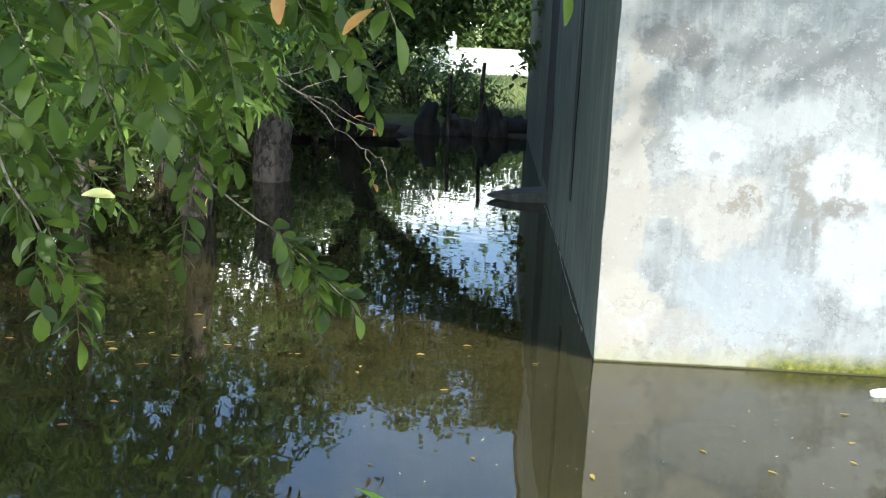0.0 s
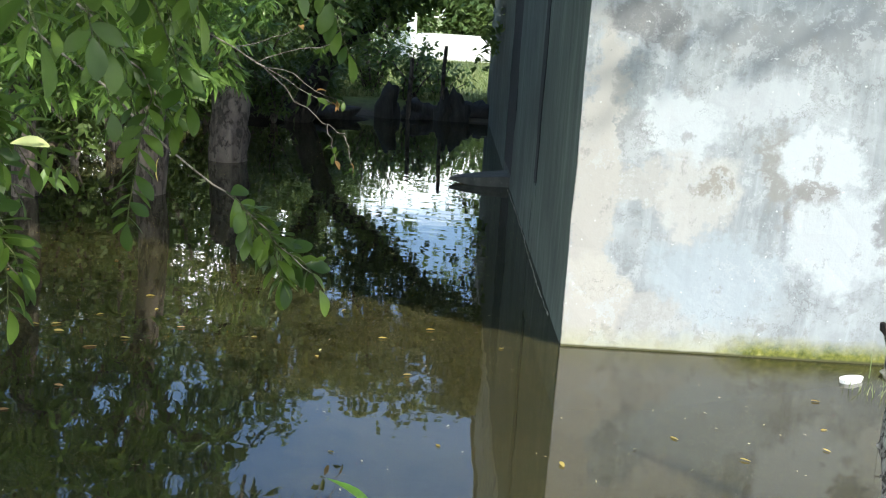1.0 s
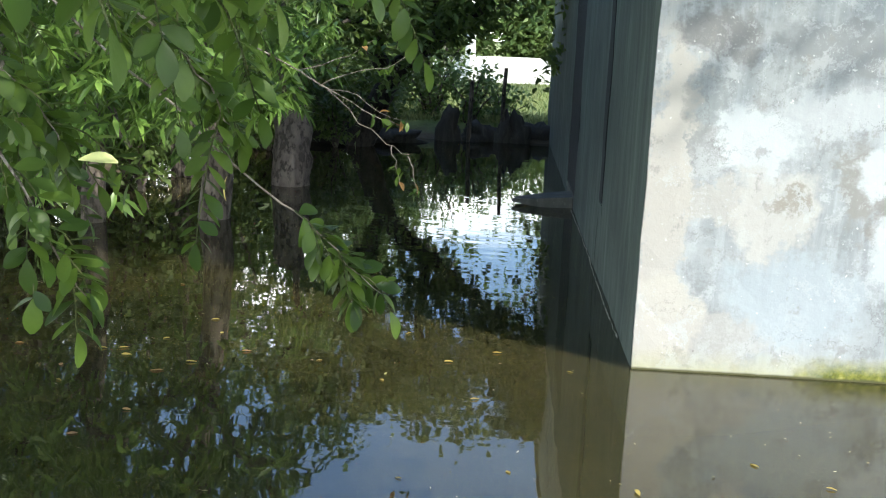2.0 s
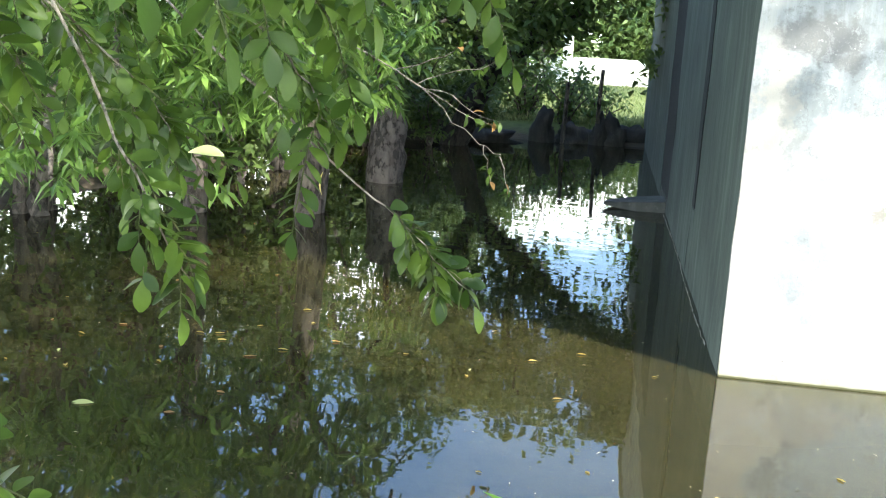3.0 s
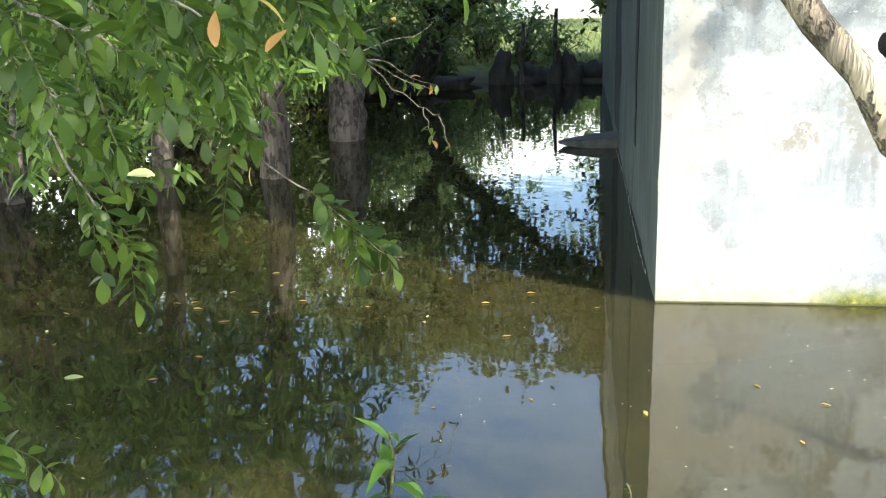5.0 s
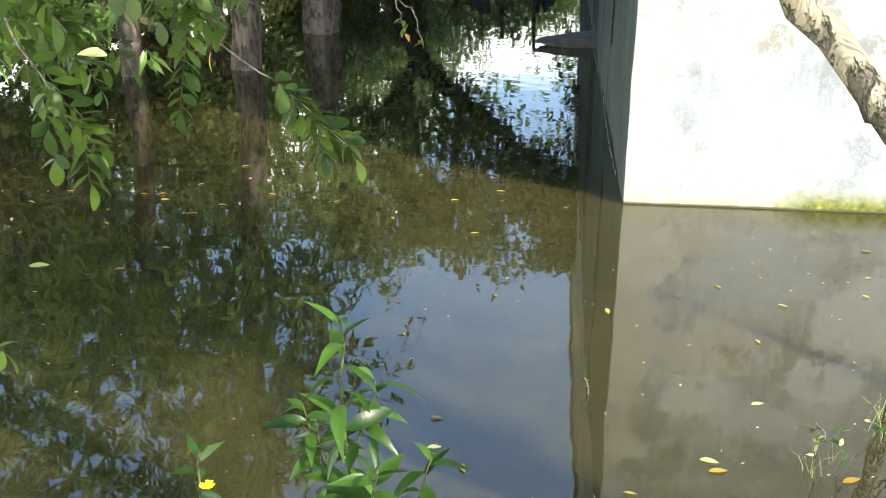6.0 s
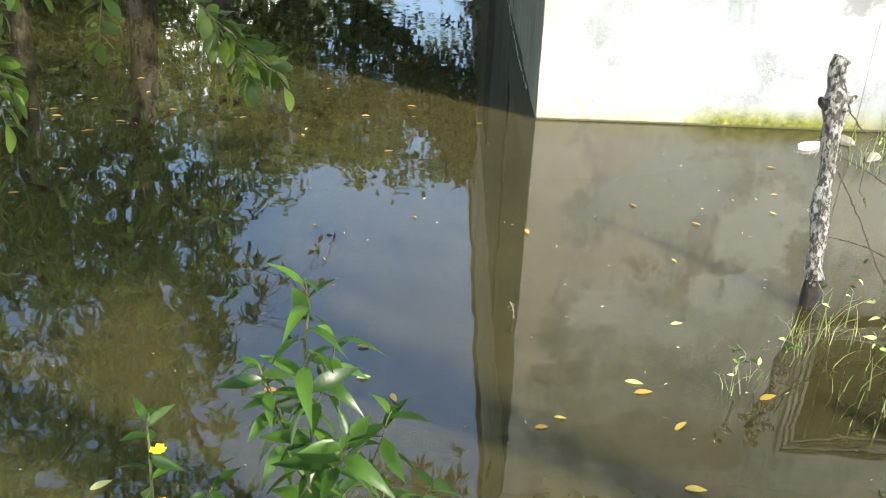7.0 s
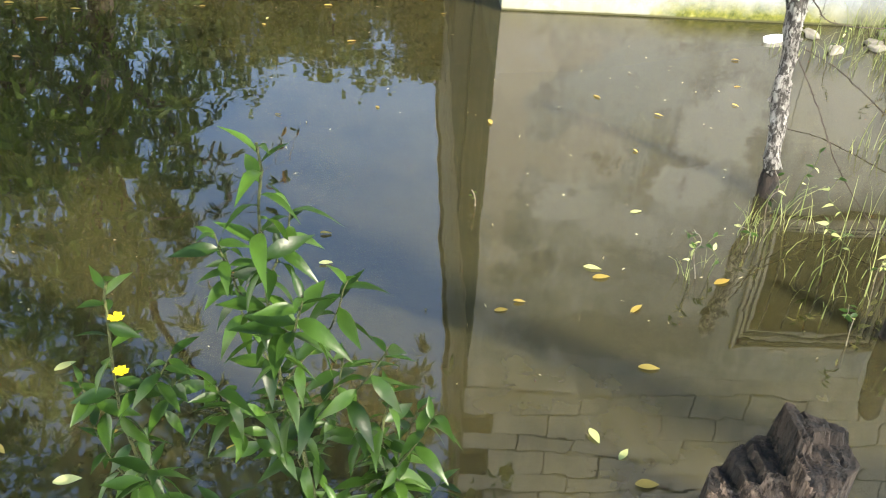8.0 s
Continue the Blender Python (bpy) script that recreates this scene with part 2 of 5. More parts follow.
MAT_WHITEWALL = concrete_material("whitewash", (0.78, 0.77, 0.74), (0.83, 0.82, 0.80), (0.87, 0.86, 0.84))
MAT_POSTBARK = bark_material("lichen_bark", (0.030, 0.025, 0.020), (0.60, 0.58, 0.53), 42, (0.36, 0.40, 0.36), 0.485)
MAT_TRUNK = bark_material("tree_bark", (0.05, 0.042, 0.034), (0.20, 0.17, 0.14), 9)
# Tree bark at about a third of its tone, the trunk's shade included.
MAT_DARKTRUNK = bark_material("shade_toned_bark", (0.018, 0.015, 0.012), (0.075, 0.062, 0.05), 9)
MAT_PALETRUNK = bark_material("pale_bark", (0.06, 0.048, 0.038), (0.24, 0.20, 0.165), 9)
MAT_TWIG = bark_material("grey_twig", (0.16, 0.13, 0.10), (0.36, 0.32, 0.27), 30)
MAT_POLE = bark_material("pole_bark", (0.09, 0.07, 0.05), (0.50, 0.42, 0.30), 18, (0.22, 0.17, 0.12))
MAT_ROT = bark_material("rotten_wood", (0.006, 0.005, 0.004), (0.065, 0.046, 0.033), 24, (0.016, 0.013, 0.011))
MAT_BLEACHED = bark_material("bleached_wood", (0.05, 0.034, 0.024), (0.30, 0.22, 0.16), 40, (0.06, 0.045, 0.034), 0.50)


def wet_wood():
    n = Nodes("sunken_wood")
    g = n.noise(12, 5, 0.65, n.mapped((1, 0.3, 1)))
    return n.done(n.ramp(g, (0.3, (0.018, 0.017, 0.012)), (0.7, (0.055, 0.05, 0.034))), 0.1, n.bump(g, 0.08, 0.004))


def silted_wood():
    n = Nodes("silted_wood")
    g = n.noise(16, 5, 0.65, n.mapped((1, 0.4, 1)))
    return n.done(n.ramp(g, (0.3, (0.025, 0.023, 0.016)), (0.7, (0.075, 0.068, 0.048))), 0.15, n.bump(g, 0.15, 0.004))


MAT_SUNK, MAT_SILTED = wet_wood(), silted_wood()
MAT_STEM = bark_material("green_stem", (0.05, 0.07, 0.02), (0.14, 0.15, 0.05), 30)
MAT_WIRE = Nodes("rusty_wire").done((0.06, 0.045, 0.035), 0.8, None, Metallic=0.4)
MAT_OVAL = leaf_material("oval_leaf", (0.018, 0.045, 0.008), (0.100, 0.160, 0.024), 0.36, 0.40, 0.15, "object", 0.28)
MAT_YELLOW = leaf_material("yellow_leaf", (0.34, 0.23, 0.045), (0.50, 0.40, 0.11), 0.5, 0.3)
MAT_PALE = leaf_material("pale_leaf", (0.48, 0.52, 0.20), (0.6, 0.62, 0.28), 0.5, 0.3)
MAT_BROWNLEAF = leaf_material("dry_leaf", (0.26, 0.13, 0.05), (0.48, 0.28, 0.10), 0.6, 0.2)
MAT_WILLOW = leaf_material("lance_leaf", (0.011, 0.034, 0.005), (0.062, 0.135, 0.019), 0.26, 0.26)
MAT_MANGO = leaf_material("narrow_leaves", (0.048, 0.096, 0.022), (0.205, 0.33, 0.068), 0.24, 0.3, 0.15, "island")
MAT_DARKLEAF = leaf_material("dark_leaves", (0.042, 0.078, 0.020), (0.135, 0.195, 0.046), 0.42, 0.22, 0.15, "island")
MAT_FARLEAF = leaf_material("far_leaves", (0.06, 0.11, 0.03), (0.15, 0.21, 0.06), 0.5, 0.25, 0.15, "island")
MAT_GRASS = leaf_material("grass_blades", (0.07, 0.14, 0.03), (0.36, 0.37, 0.16), 0.5, 0.3, 0.1, "island")
MAT_PETAL = Nodes("yellow_petal").done((0.82, 0.62, 0.02), 0.5)
MAT_FOAM = Nodes("white_foam").done((0.82, 0.81, 0.77), 0.6)


def ground_material():
    n = Nodes("soil_and_grass")
    sep = n.add("ShaderNodeSeparateXYZ", Vector=n.coord)
    soil = n.ramp(n.noise(3, 6, 0.7), (0.3, (0.05, 0.038, 0.025)), (0.7, (0.12, 0.095, 0.06)))
    grass = n.ramp(n.noise(1.1, 6, 0.7), (0.3, (0.10, 0.14, 0.035)), (0.55, (0.19, 0.23, 0.07)), (0.75, (0.28, 0.28, 0.11)))
    k = n.ramp(n.math("ADD", sep.outputs[2], n.math("MULTIPLY", n.math("SUBTRACT", n.noise(4, 5), 0.5), 0.2)), (0.06, 0.0), (0.22, 1.0))
    return n.done(n.mix(k, soil, grass), 0.95, n.bump(n.noise(12, 5), 0.7, 0.03))


MAT_GROUND = ground_material()


# ---- mesh helpers ----
rng = np.random.default_rng(7)


def mesh_of(name, verts, faces, smooth=False):
    me = bpy.data.meshes.new(name)
    me.from_pydata([tuple(map(float, v)) for v in verts], [], [tuple(map(int, f)) for f in faces])
    if smooth:
        me.polygons.foreach_set("use_smooth", [True] * len(me.polygons))
    me.update()
    return me


def part(name, shape, material, parent, label="", smooth=False):
    """One mesh object under a thing or part, from a bmesh or a mesh."""
    if isinstance(shape, bmesh.types.BMesh):
        me = bpy.data.meshes.new(name)
        shape.to_mesh(me)
        shape.free()
    else:
        me = shape
    if smooth:
        me.polygons.foreach_set("use_smooth", [True] * len(me.polygons))
    if not me.materials:
        me.materials.append(material)
    ob = new(name, me)
    ob.parent = parent
    if label:
        ob["label"] = label
    return ob


def thing(name, label, category, at=(0, 0, 0), turn=0.0, group="", kind=""):
    ob = new(name)
    ob.matrix_world = pose(*at, 0, 0, turn)
    return tagged(ob, label, category, group, kind)


def tube(path, radii, sides=9, rough=0.0, closed=True, seed=0, joined=None):
    """Vertices and faces of a tapered, uneven stem along a path."""
    r = np.random.default_rng(seed)
    path = [Vector(p) for p in path]
    verts, faces = joined if joined else ([], [])
    base = len(verts)
    side = Vector((1, 0.13, 0.07)).normalized()
    for i, p in enumerate(path):
        d = (path[min(i + 1, len(path) - 1)] - path[max(i - 1, 0)]).normalized()
        a = side - d * side.dot(d)
        if a.length < 0.1:
            a = Vector((0, 1, 0)) - d * d.y
        a.normalize()
        side = a
        b = d.cross(a)
        for k in range(sides):
            w = 2 * math.pi * k / sides
            q = radii[i] * (1 + rough * r.uniform(-1, 1))
            verts.append(p + a * (math.cos(w) * q) + b * (math.sin(w) * q))
    for i in range(len(path) - 1):
        for k in range(sides):
            k2 = (k + 1) % sides
            faces.append((base + i * sides + k, base + i * sides + k2, base + (i + 1) * sides + k2, base + (i + 1) * sides + k))
    if closed:
        faces.append(tuple(base + k for k in reversed(range(sides))))
        faces.append(tuple(base + (len(path) - 1) * sides + k for k in range(sides)))
    return verts, faces


def curve_points(ends, n=10, wobble=0.0, seed=0):
    """A smooth path through the given points, with some wobble."""
    r = np.random.default_rng(seed)
    p = np.array(ends, float)
    t = np.linspace(0, len(p) - 1, n)
    out = []
    for s in t:
        i = min(int(s), len(p) - 2)
        f = s - i
        p0, p1, p2, p3 = p[max(i - 1, 0)], p[i], p[i + 1], p[min(i + 2, len(p) - 1)]
        q = 0.5 * ((2 * p1) + (p2 - p0) * f + (2 * p0 - 5 * p1 + 4 * p2 - p3) * f**2 + (3 * p1 - p0 - 3 * p2 + p3) * f**3)
        out.append(q + r.normal(0, wobble, 3))
    return out


def leaf_mesh(name, length, width, form="oval", fold=0.25, droop=0.25, steps=6):
    """A single blade: two halves folded along the midrib, drooping to its tip. It points along +y from its stalk."""
    verts, faces = [], []
    for i in range(steps + 1):
        s = i / steps
        if form == "oval":
            w = math.sin(math.pi * min(1, (s * 0.94 + 0.03) ** 1.25)) ** 0.75
        else:
            w = (math.sin(math.pi * s ** 0.8)) ** 1.15 if 0 < s < 1 else 0.0
        w = max(w, 0.03) * width / 2
        z = -droop * length * s * s
        y = length * (s - 0.12 * droop * s * s)
        verts += [(-w, y, z + fold * w), (0, y, z), (w, y, z + fold * w)]
    for i in range(steps):
        a = 3 * i
        faces += [(a, a + 1, a + 4, a + 3), (a + 1, a + 2, a + 5, a + 4)]
    return mesh_of(name, verts, faces, True)


def leaf_turn(at, way, roll=0.0, size=1.0):
    """Places a blade at a spot so that it points along way."""
    d = Vector(way).normalized()
    x = d.cross(Vector((0, 0, 1)))
    x = x.normalized() if x.length > 0.05 else Vector((1, 0, 0))
    z = x.cross(d)
    m = Matrix((x, d, z)).transposed().to_4x4()
    return Matrix.Translation(at) @ m @ Matrix.Rotation(roll, 4, "Y") @ Matrix.Diagonal((size, size, size, 1))


def leaf_cloud(name, spots, ways, lengths, widths, smooth=False):
    """Many small folded blades as one mesh."""
    spots, ways = np.asarray(spots, float), np.asarray(ways, float)
    n = len(spots)
    ways /= np.linalg.norm(ways, axis=1)[:, None]
    ref = rng.normal(0, 0.5, (n, 3)) + (0, 0, 1)
    x = np.cross(ways, ref)
    x /= np.linalg.norm(x, axis=1)[:, None] + 1e-9
    z = np.cross(x, ways)
    lengths, widths = np.broadcast_to(lengths, n)[:, None], np.broadcast_to(widths, n)[:, None]
    mid = spots + ways * lengths * 0.45
    v = np.stack([spots, mid - x * widths / 2 + z * widths * 0.12, mid - z * widths * 0.06, mid + x * widths / 2 + z * widths * 0.12,
                  spots + ways * lengths - z * lengths * 0.15], 1).reshape(-1, 3)
    f = (np.arange(n)[:, None, None] * 5 + np.array([[0, 2, 1], [0, 3, 2], [1, 2, 4], [2, 3, 4]])).reshape(-1, 3)
    me = bpy.data.meshes.new(name)
    me.vertices.add(len(v))
    me.vertices.foreach_set("co", v.ravel())
    me.loops.add(f.size)
    me.loops.foreach_set("vertex_index", f.ravel().astype(np.int32))
    me.polygons.add(len(f))
    me.polygons.foreach_set("loop_start", np.arange(0, f.size, 3, dtype=np.int32))
    me.update(calc_edges=True)
    return me


def rough_box(lo, hi, cell=0.12, jitter=0.004, seed=0, round_edge=0.01):
    """A box with a fine, slightly uneven skin."""
    r = np.random.default_rng(seed)
    bm = bmesh.new()
    lo, hi = Vector(lo), Vector(hi)
    size = hi - lo
    bmesh.ops.create_cube(bm, size=1.0, matrix=Matrix.Translation((lo + hi) / 2) @ Matrix.Diagonal((*size, 1)))
    for axis in range(3):
        n = int(min(60, size[axis] / cell))
        for i in range(1, n):
            co = lo.copy()
            co[axis] = lo[axis] + size[axis] * i / n
            no = Vector((0, 0, 0))
            no[axis] = 1
            bmesh.ops.bisect_plane(bm, geom=bm.verts[:] + bm.edges[:] + bm.faces[:], plane_co=co, plane_no=no)
    sharp = [e for e in bm.edges if len(e.link_faces) == 2 and e.calc_face_angle(0) > 1]
    if round_edge:
        bmesh.ops.bevel(bm, geom=sharp, offset=round_edge, segments=2, affect="EDGES")
    for v in bm.verts:
        k = noise.noise_vector(v.co * 2.3 + Vector((seed, 0, 0))) * jitter * 1.2 + noise.noise_vector(v.co * 9) * jitter * 0.7
        v.co += k
    return bm


# ---- ground, water ----
def ground_height(x, y):
    """Pond bed, shores and the field behind."""
    n = noise.noise(Vector((x * 0.35, y * 0.35, 0.0))) * 0.5 + noise.noise(Vector((x * 1.3, y * 1.3, 4.0))) * 0.2
    near = (1.05 - y) * 0.22 + 0.1 * abs(x) * 0.2
    far = (y - 15.6) * 0.35
    left = (-4.6 + 0.9 * min(1.0, max(0.0, (y - 8.6) / 2.0)) - x) * 0.3
    right = (x - 2.6) * 0.22 - abs(y - 4.7) * 0.25 if y > 1 else -1
    away = (x - 9) * 0.3
    h = max(near, far, left, right, away)
    low, high = -0.42, 0.22
    h = min(max(h, low), high) + n * 0.10
    return h + (0.0 if abs(x) < 30 and abs(y) < 40 else 0.05)


def build_ground():
    def steps(fine, reach):
        t = np.linspace(-1, 1, 111)
        return np.sinh(t * 5.2) / np.sinh(5.2) * reach + t * fine
    xs, ys = steps(9, 900), steps(9, 900) + 8
    verts = [(x, y, ground_height(x, y)) for y in ys for x in xs]
    w = len(xs)
    faces = [(j * w + i, j * w + i + 1, (j + 1) * w + i + 1, (j + 1) * w + i) for j in range(len(ys) - 1) for i in range(w - 1)]
    me = mesh_of("ground", verts, faces, True)
    me.materials.append(MAT_GROUND)
    tagged(new("ground", me), "muddy pond bed rising to grassy soil banks and field", "ground", kind="structure")


def build_water():
    bm = bmesh.new()
    bmesh.ops.create_grid(bm, x_segments=24, y_segments=24, size=16)
    me = bpy.data.meshes.new("water")
    bm.to_mesh(me)
    bm.free()
    me.materials.append(MAT_WATER)
    ob = new("water", me)
    ob.location = (-3, 8, 0)
    tagged(ob, "still brown muddy flood water with mirror reflections", "water", kind="structure")


build_ground()
build_water()

# ---- building: its own axes start at the corner of the two walls ----
HOUSE = pose(0.75, 4.83, 0, 0, 0, -2.25)


def wall_piece(name, lo, hi, material, label, cell=0.14, jitter=0.006, edge=0.008):
    me = bpy.data.meshes.new(name)
    bm = rough_box(lo, hi, cell, jitter, len(name), edge)
    bm.to_mesh(me)
    bm.free()
    me.materials.append(material)
    ob = new(name, me)
    ob.matrix_world = HOUSE
    return tagged(ob, label, "wall", kind="structure")


WIN = (1.73, 2.72, 1.23, 2.25)  # left, right, foot and head of the window opening
front = wall_piece("wall_front", (0, 0, -0.6), (WIN[0], 0.028, 2.5), MAT_PLASTER, "sunlit plaster wall with cream, white and grey stains", 0.14, 0.006, 0)
for nm, lo, hi in (("wall_front_below", (WIN[0], 0, -0.6), (WIN[1], 0.028, WIN[2])), ("wall_front_above", (WIN[0], 0, WIN[3]), (WIN[1], 0.028, 2.5)), ("wall_front_right", (WIN[1], 0, -0.6), (5.6, 0.028, 2.5))):
    wall_piece(nm, lo, hi, MAT_PLASTER, "sunlit plaster wall with cream, white and grey stains", 0.14, 0.006, 0)
for nm, lo, hi in (("wall_core_left", (0.21, 0.036, -0.6), (WIN[0] - 0.003, 0.2, 2.5)), ("wall_core_below", (WIN[0], 0.036, -0.6), (WIN[1], 0.2, WIN[2] - 0.003)), ("wall_core_above", (WIN[0], 0.036, WIN[3] + 0.003), (WIN[1], 0.2, 2.5)),
                   ("wall_core_right", (WIN[1] + 0.003, 0.036, -0.6), (5.38, 0.2, 2.5))):
    wall_piece(nm, lo, hi, MAT_BLOCK, "block core behind the plaster coat", 0.5)


def bar_mesh(name, lo, hi, bevel=0.005):
    bm = bmesh.new()
    lo, hi = Vector(lo), Vector(hi)
    bmesh.ops.create_cube(bm, size=1.0, matrix=Matrix.Translation((lo + hi) / 2) @ Matrix.Diagonal((*(hi - lo), 1)))
    bmesh.ops.bevel(bm, geom=bm.edges[:], offset=bevel, segments=1, affect="EDGES")
    return bm


def build_window():
    """A barred window with three stepped mouldings round a dark opening."""
    ob = thing("window_1", "dark barred window with stepped wooden mouldings", "window", kind="structure")
    ob.matrix_world = HOUSE
    u0, u1, z0, z1 = WIN
    for o, w, y0, y1, m in ((0, 0.024, -0.03, 0.05, MAT_BLOCK), (0.027, 0.02, -0.012, 0.06, MAT_SUNK), (0.05, 0.022, 0.0, 0.07, MAT_BLOCK), (0.075, 0.02, 0.01, 0.08, MAT_SUNK), (0.098, 0.022, 0.02, 0.09, MAT_BLOCK)):
        part("frame_rail", bar_mesh("frame_rail", (u0 + o, y0, z0 + o), (u1 - o, y1, z0 + o + w)), m, ob)
        part("frame_rail", bar_mesh("frame_rail", (u0 + o, y0, z1 - o - w), (u1 - o, y1, z1 - o)), m, ob)
        part("frame_stile", bar_mesh("frame_stile", (u0 + o, y0 + 0.002, z0 + o + w + 0.001), (u0 + o + w, y1, z1 - o - w - 0.001)), m, ob)
        part("frame_stile", bar_mesh("frame_stile", (u1 - o - w, y0 + 0.002, z0 + o + w + 0.001), (u1 - o, y1, z1 - o - w - 0.001)), m, ob)
    for k in range(5):
        u = u0 + 0.122 + (u1 - u0 - 0.244) * (k + 0.5) / 5
        part("bar", mesh_of("bar", *tube([(u, 0.05, z0 + 0.115), (u, 0.05, (z0 + z1) / 2), (u, 0.05, z1 - 0.115)], [0.007] * 3, 8), True), MAT_WIRE, ob)
    part("sill", bar_mesh("sill", (u0 - 0.05, -0.07, z0 - 0.055), (u1 + 0.05, 0.03, z0 - 0.002), 0.008), MAT_STONE, ob)


build_window()
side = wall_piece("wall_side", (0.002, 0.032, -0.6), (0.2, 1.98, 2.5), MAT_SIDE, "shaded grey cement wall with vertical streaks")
# Slightly proud strip: the groove's dark is painted, not recessed.
wall_piece("wall_side_groove", (-0.004, 1.985, 0.5), (0.19, 2.205, 2.5), MAT_GAPDARK, "near-black strip painting the dark of an upright groove")
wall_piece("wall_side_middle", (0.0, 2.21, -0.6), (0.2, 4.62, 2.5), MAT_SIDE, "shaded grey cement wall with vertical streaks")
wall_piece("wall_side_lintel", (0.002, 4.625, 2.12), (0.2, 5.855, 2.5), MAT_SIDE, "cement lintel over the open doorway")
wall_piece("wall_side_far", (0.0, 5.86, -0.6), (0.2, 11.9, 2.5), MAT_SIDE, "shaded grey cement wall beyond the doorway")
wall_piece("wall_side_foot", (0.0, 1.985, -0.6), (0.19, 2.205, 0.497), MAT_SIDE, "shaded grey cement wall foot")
# Added panel whose near-black colour stands for the dark inside the doorway.
wall_piece("door_1", (0.003, 4.635, 0.125), (0.05, 5.845, 2.115), MAT_GAPDARK, "near-black panel painting the unlit inside of the doorway", 0.3, 0.002)
wall_piece("doorway_sill", (0.004, 4.63, -0.6), (0.2, 5.85, 0.12), MAT_DOORSTEP, "low dark cement sill of the doorway")
# Floor coloured near-black, so its unlit look is partly painted.
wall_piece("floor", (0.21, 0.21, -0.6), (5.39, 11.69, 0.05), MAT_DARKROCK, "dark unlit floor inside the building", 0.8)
wall_piece("wall_rear", (0.2, 11.7, -0.6), (5.6, 11.9, 2.5), MAT_BLOCK, "plain cement rear wall")
wall_piece("wall_east", (5.4, 0.2, -0.6), (5.6, 11.7, 2.5), MAT_BLOCK, "plain cement end wall")
wall_piece("ring_beam_front", (0.01, 0.01, 2.502), (5.59, 0.19, 2.70), MAT_BLOCK, "plain cement ring beam over the plaster", 0.4)
wall_piece("ring_beam_side", (0.012, 0.195, 2.502), (0.19, 11.89, 2.70), MAT_BLOCK, "plain cement ring beam over the side wall", 0.4)
wall_piece("roof_slab", (-0.03, -0.03, 4.12), (5.65, 11.95, 4.24), MAT_BLOCK, "flat cement roof slab", 0.5)


def build_blocks():
    """Bare courses of hollow blocks between plaster and roof."""
    me = bpy.data.meshes.new("block")
    bm = bmesh.new()
    bmesh.ops.create_cube(bm, size=1.0, matrix=Matrix.Diagonal((0.393, 0.18, 0.194, 1)))
    bmesh.ops.bevel(bm, geom=bm.edges[:], offset=0.005, segments=1, affect="EDGES")
    bm.to_mesh(me)
    bm.free()
    me.materials.append(MAT_BLOCK)
    for row in range(7):
        for i in range(14):
            ob = new("block", me)
            ob.parent = front
            ob.matrix_basis = pose(0.2 + 0.4 * i + (0.2 if row % 2 else 0), 0.1 + rng.normal(0, 0.003), 2.8 + 0.2 * row)
        for i in range(29):
            ob = new("block", me)
            ob.parent = side
            ob.matrix_basis = pose(0.1 + rng.normal(0, 0.003), 0.42 + 0.4 * i + (0.2 if row % 2 else 0), 2.8 + 0.2 * row, 0, 0, 90)


# wedge-shaped concrete step by the side wall
def build_step():
    ob = thing("concrete_step", "broken grey concrete slab jutting from the side wall", "step")
    ob.matrix_world = HOUSE
    bm = bmesh.new()
    low, top = [], []
    for x, y, z0, z1 in ((0.0, 4.72, -0.08, 0.11), (-0.28, 4.70, -0.01, 0.09), (-0.60, 4.78, 0.03, 0.06), (-0.55, 4.95, 0.03, 0.06), (-0.25, 5.12, 0.0, 0.085), (0.0, 5.2, -0.06, 0.10)):
        low.append(bm.verts.new((x, y, z0)))
        top.append(bm.verts.new((x, y, z1)))
    n = len(low)
    bm.faces.new(top)
    bm.faces.new(list(reversed(low)))
    for i in range(n):
        bm.faces.new((low[i], low[(i + 1) % n], top[(i + 1) % n], top[i]))
    bmesh.ops.recalc_face_normals(bm, faces=bm.faces[:])
    bmesh.ops.bevel(bm, geom=bm.edges[:], offset=0.006, segments=1, affect="EDGES")
    part("slab", bm, MAT_DOORSTEP, ob)


build_step()


# ---- trees ----
def clump_points(centres, spread, count, flat=0.7):
    c = np.asarray(centres, float)
    pick = rng.integers(0, len(c), count)
    return c[pick] + rng.normal(0, 1, (count, 3)) * np.array([spread, spread, spread * flat])


def whorls(centres, per, length, width, droop=0.5, spread=0.02):
    """Blades standing out in rosettes from shoot tips, hanging down."""
    c = np.repeat(np.asarray(centres, float), per, 0)
    n = len(c)
    a = rng.uniform(0, 2 * np.pi, n)
    ways = np.stack([np.cos(a), np.sin(a), rng.normal(-droop, 0.45, n)], 1)
    return c + rng.normal(0, spread, (n, 3)), ways, length * rng.uniform(0.6, 1.15, n), width * rng.uniform(0.7, 1.15, n)


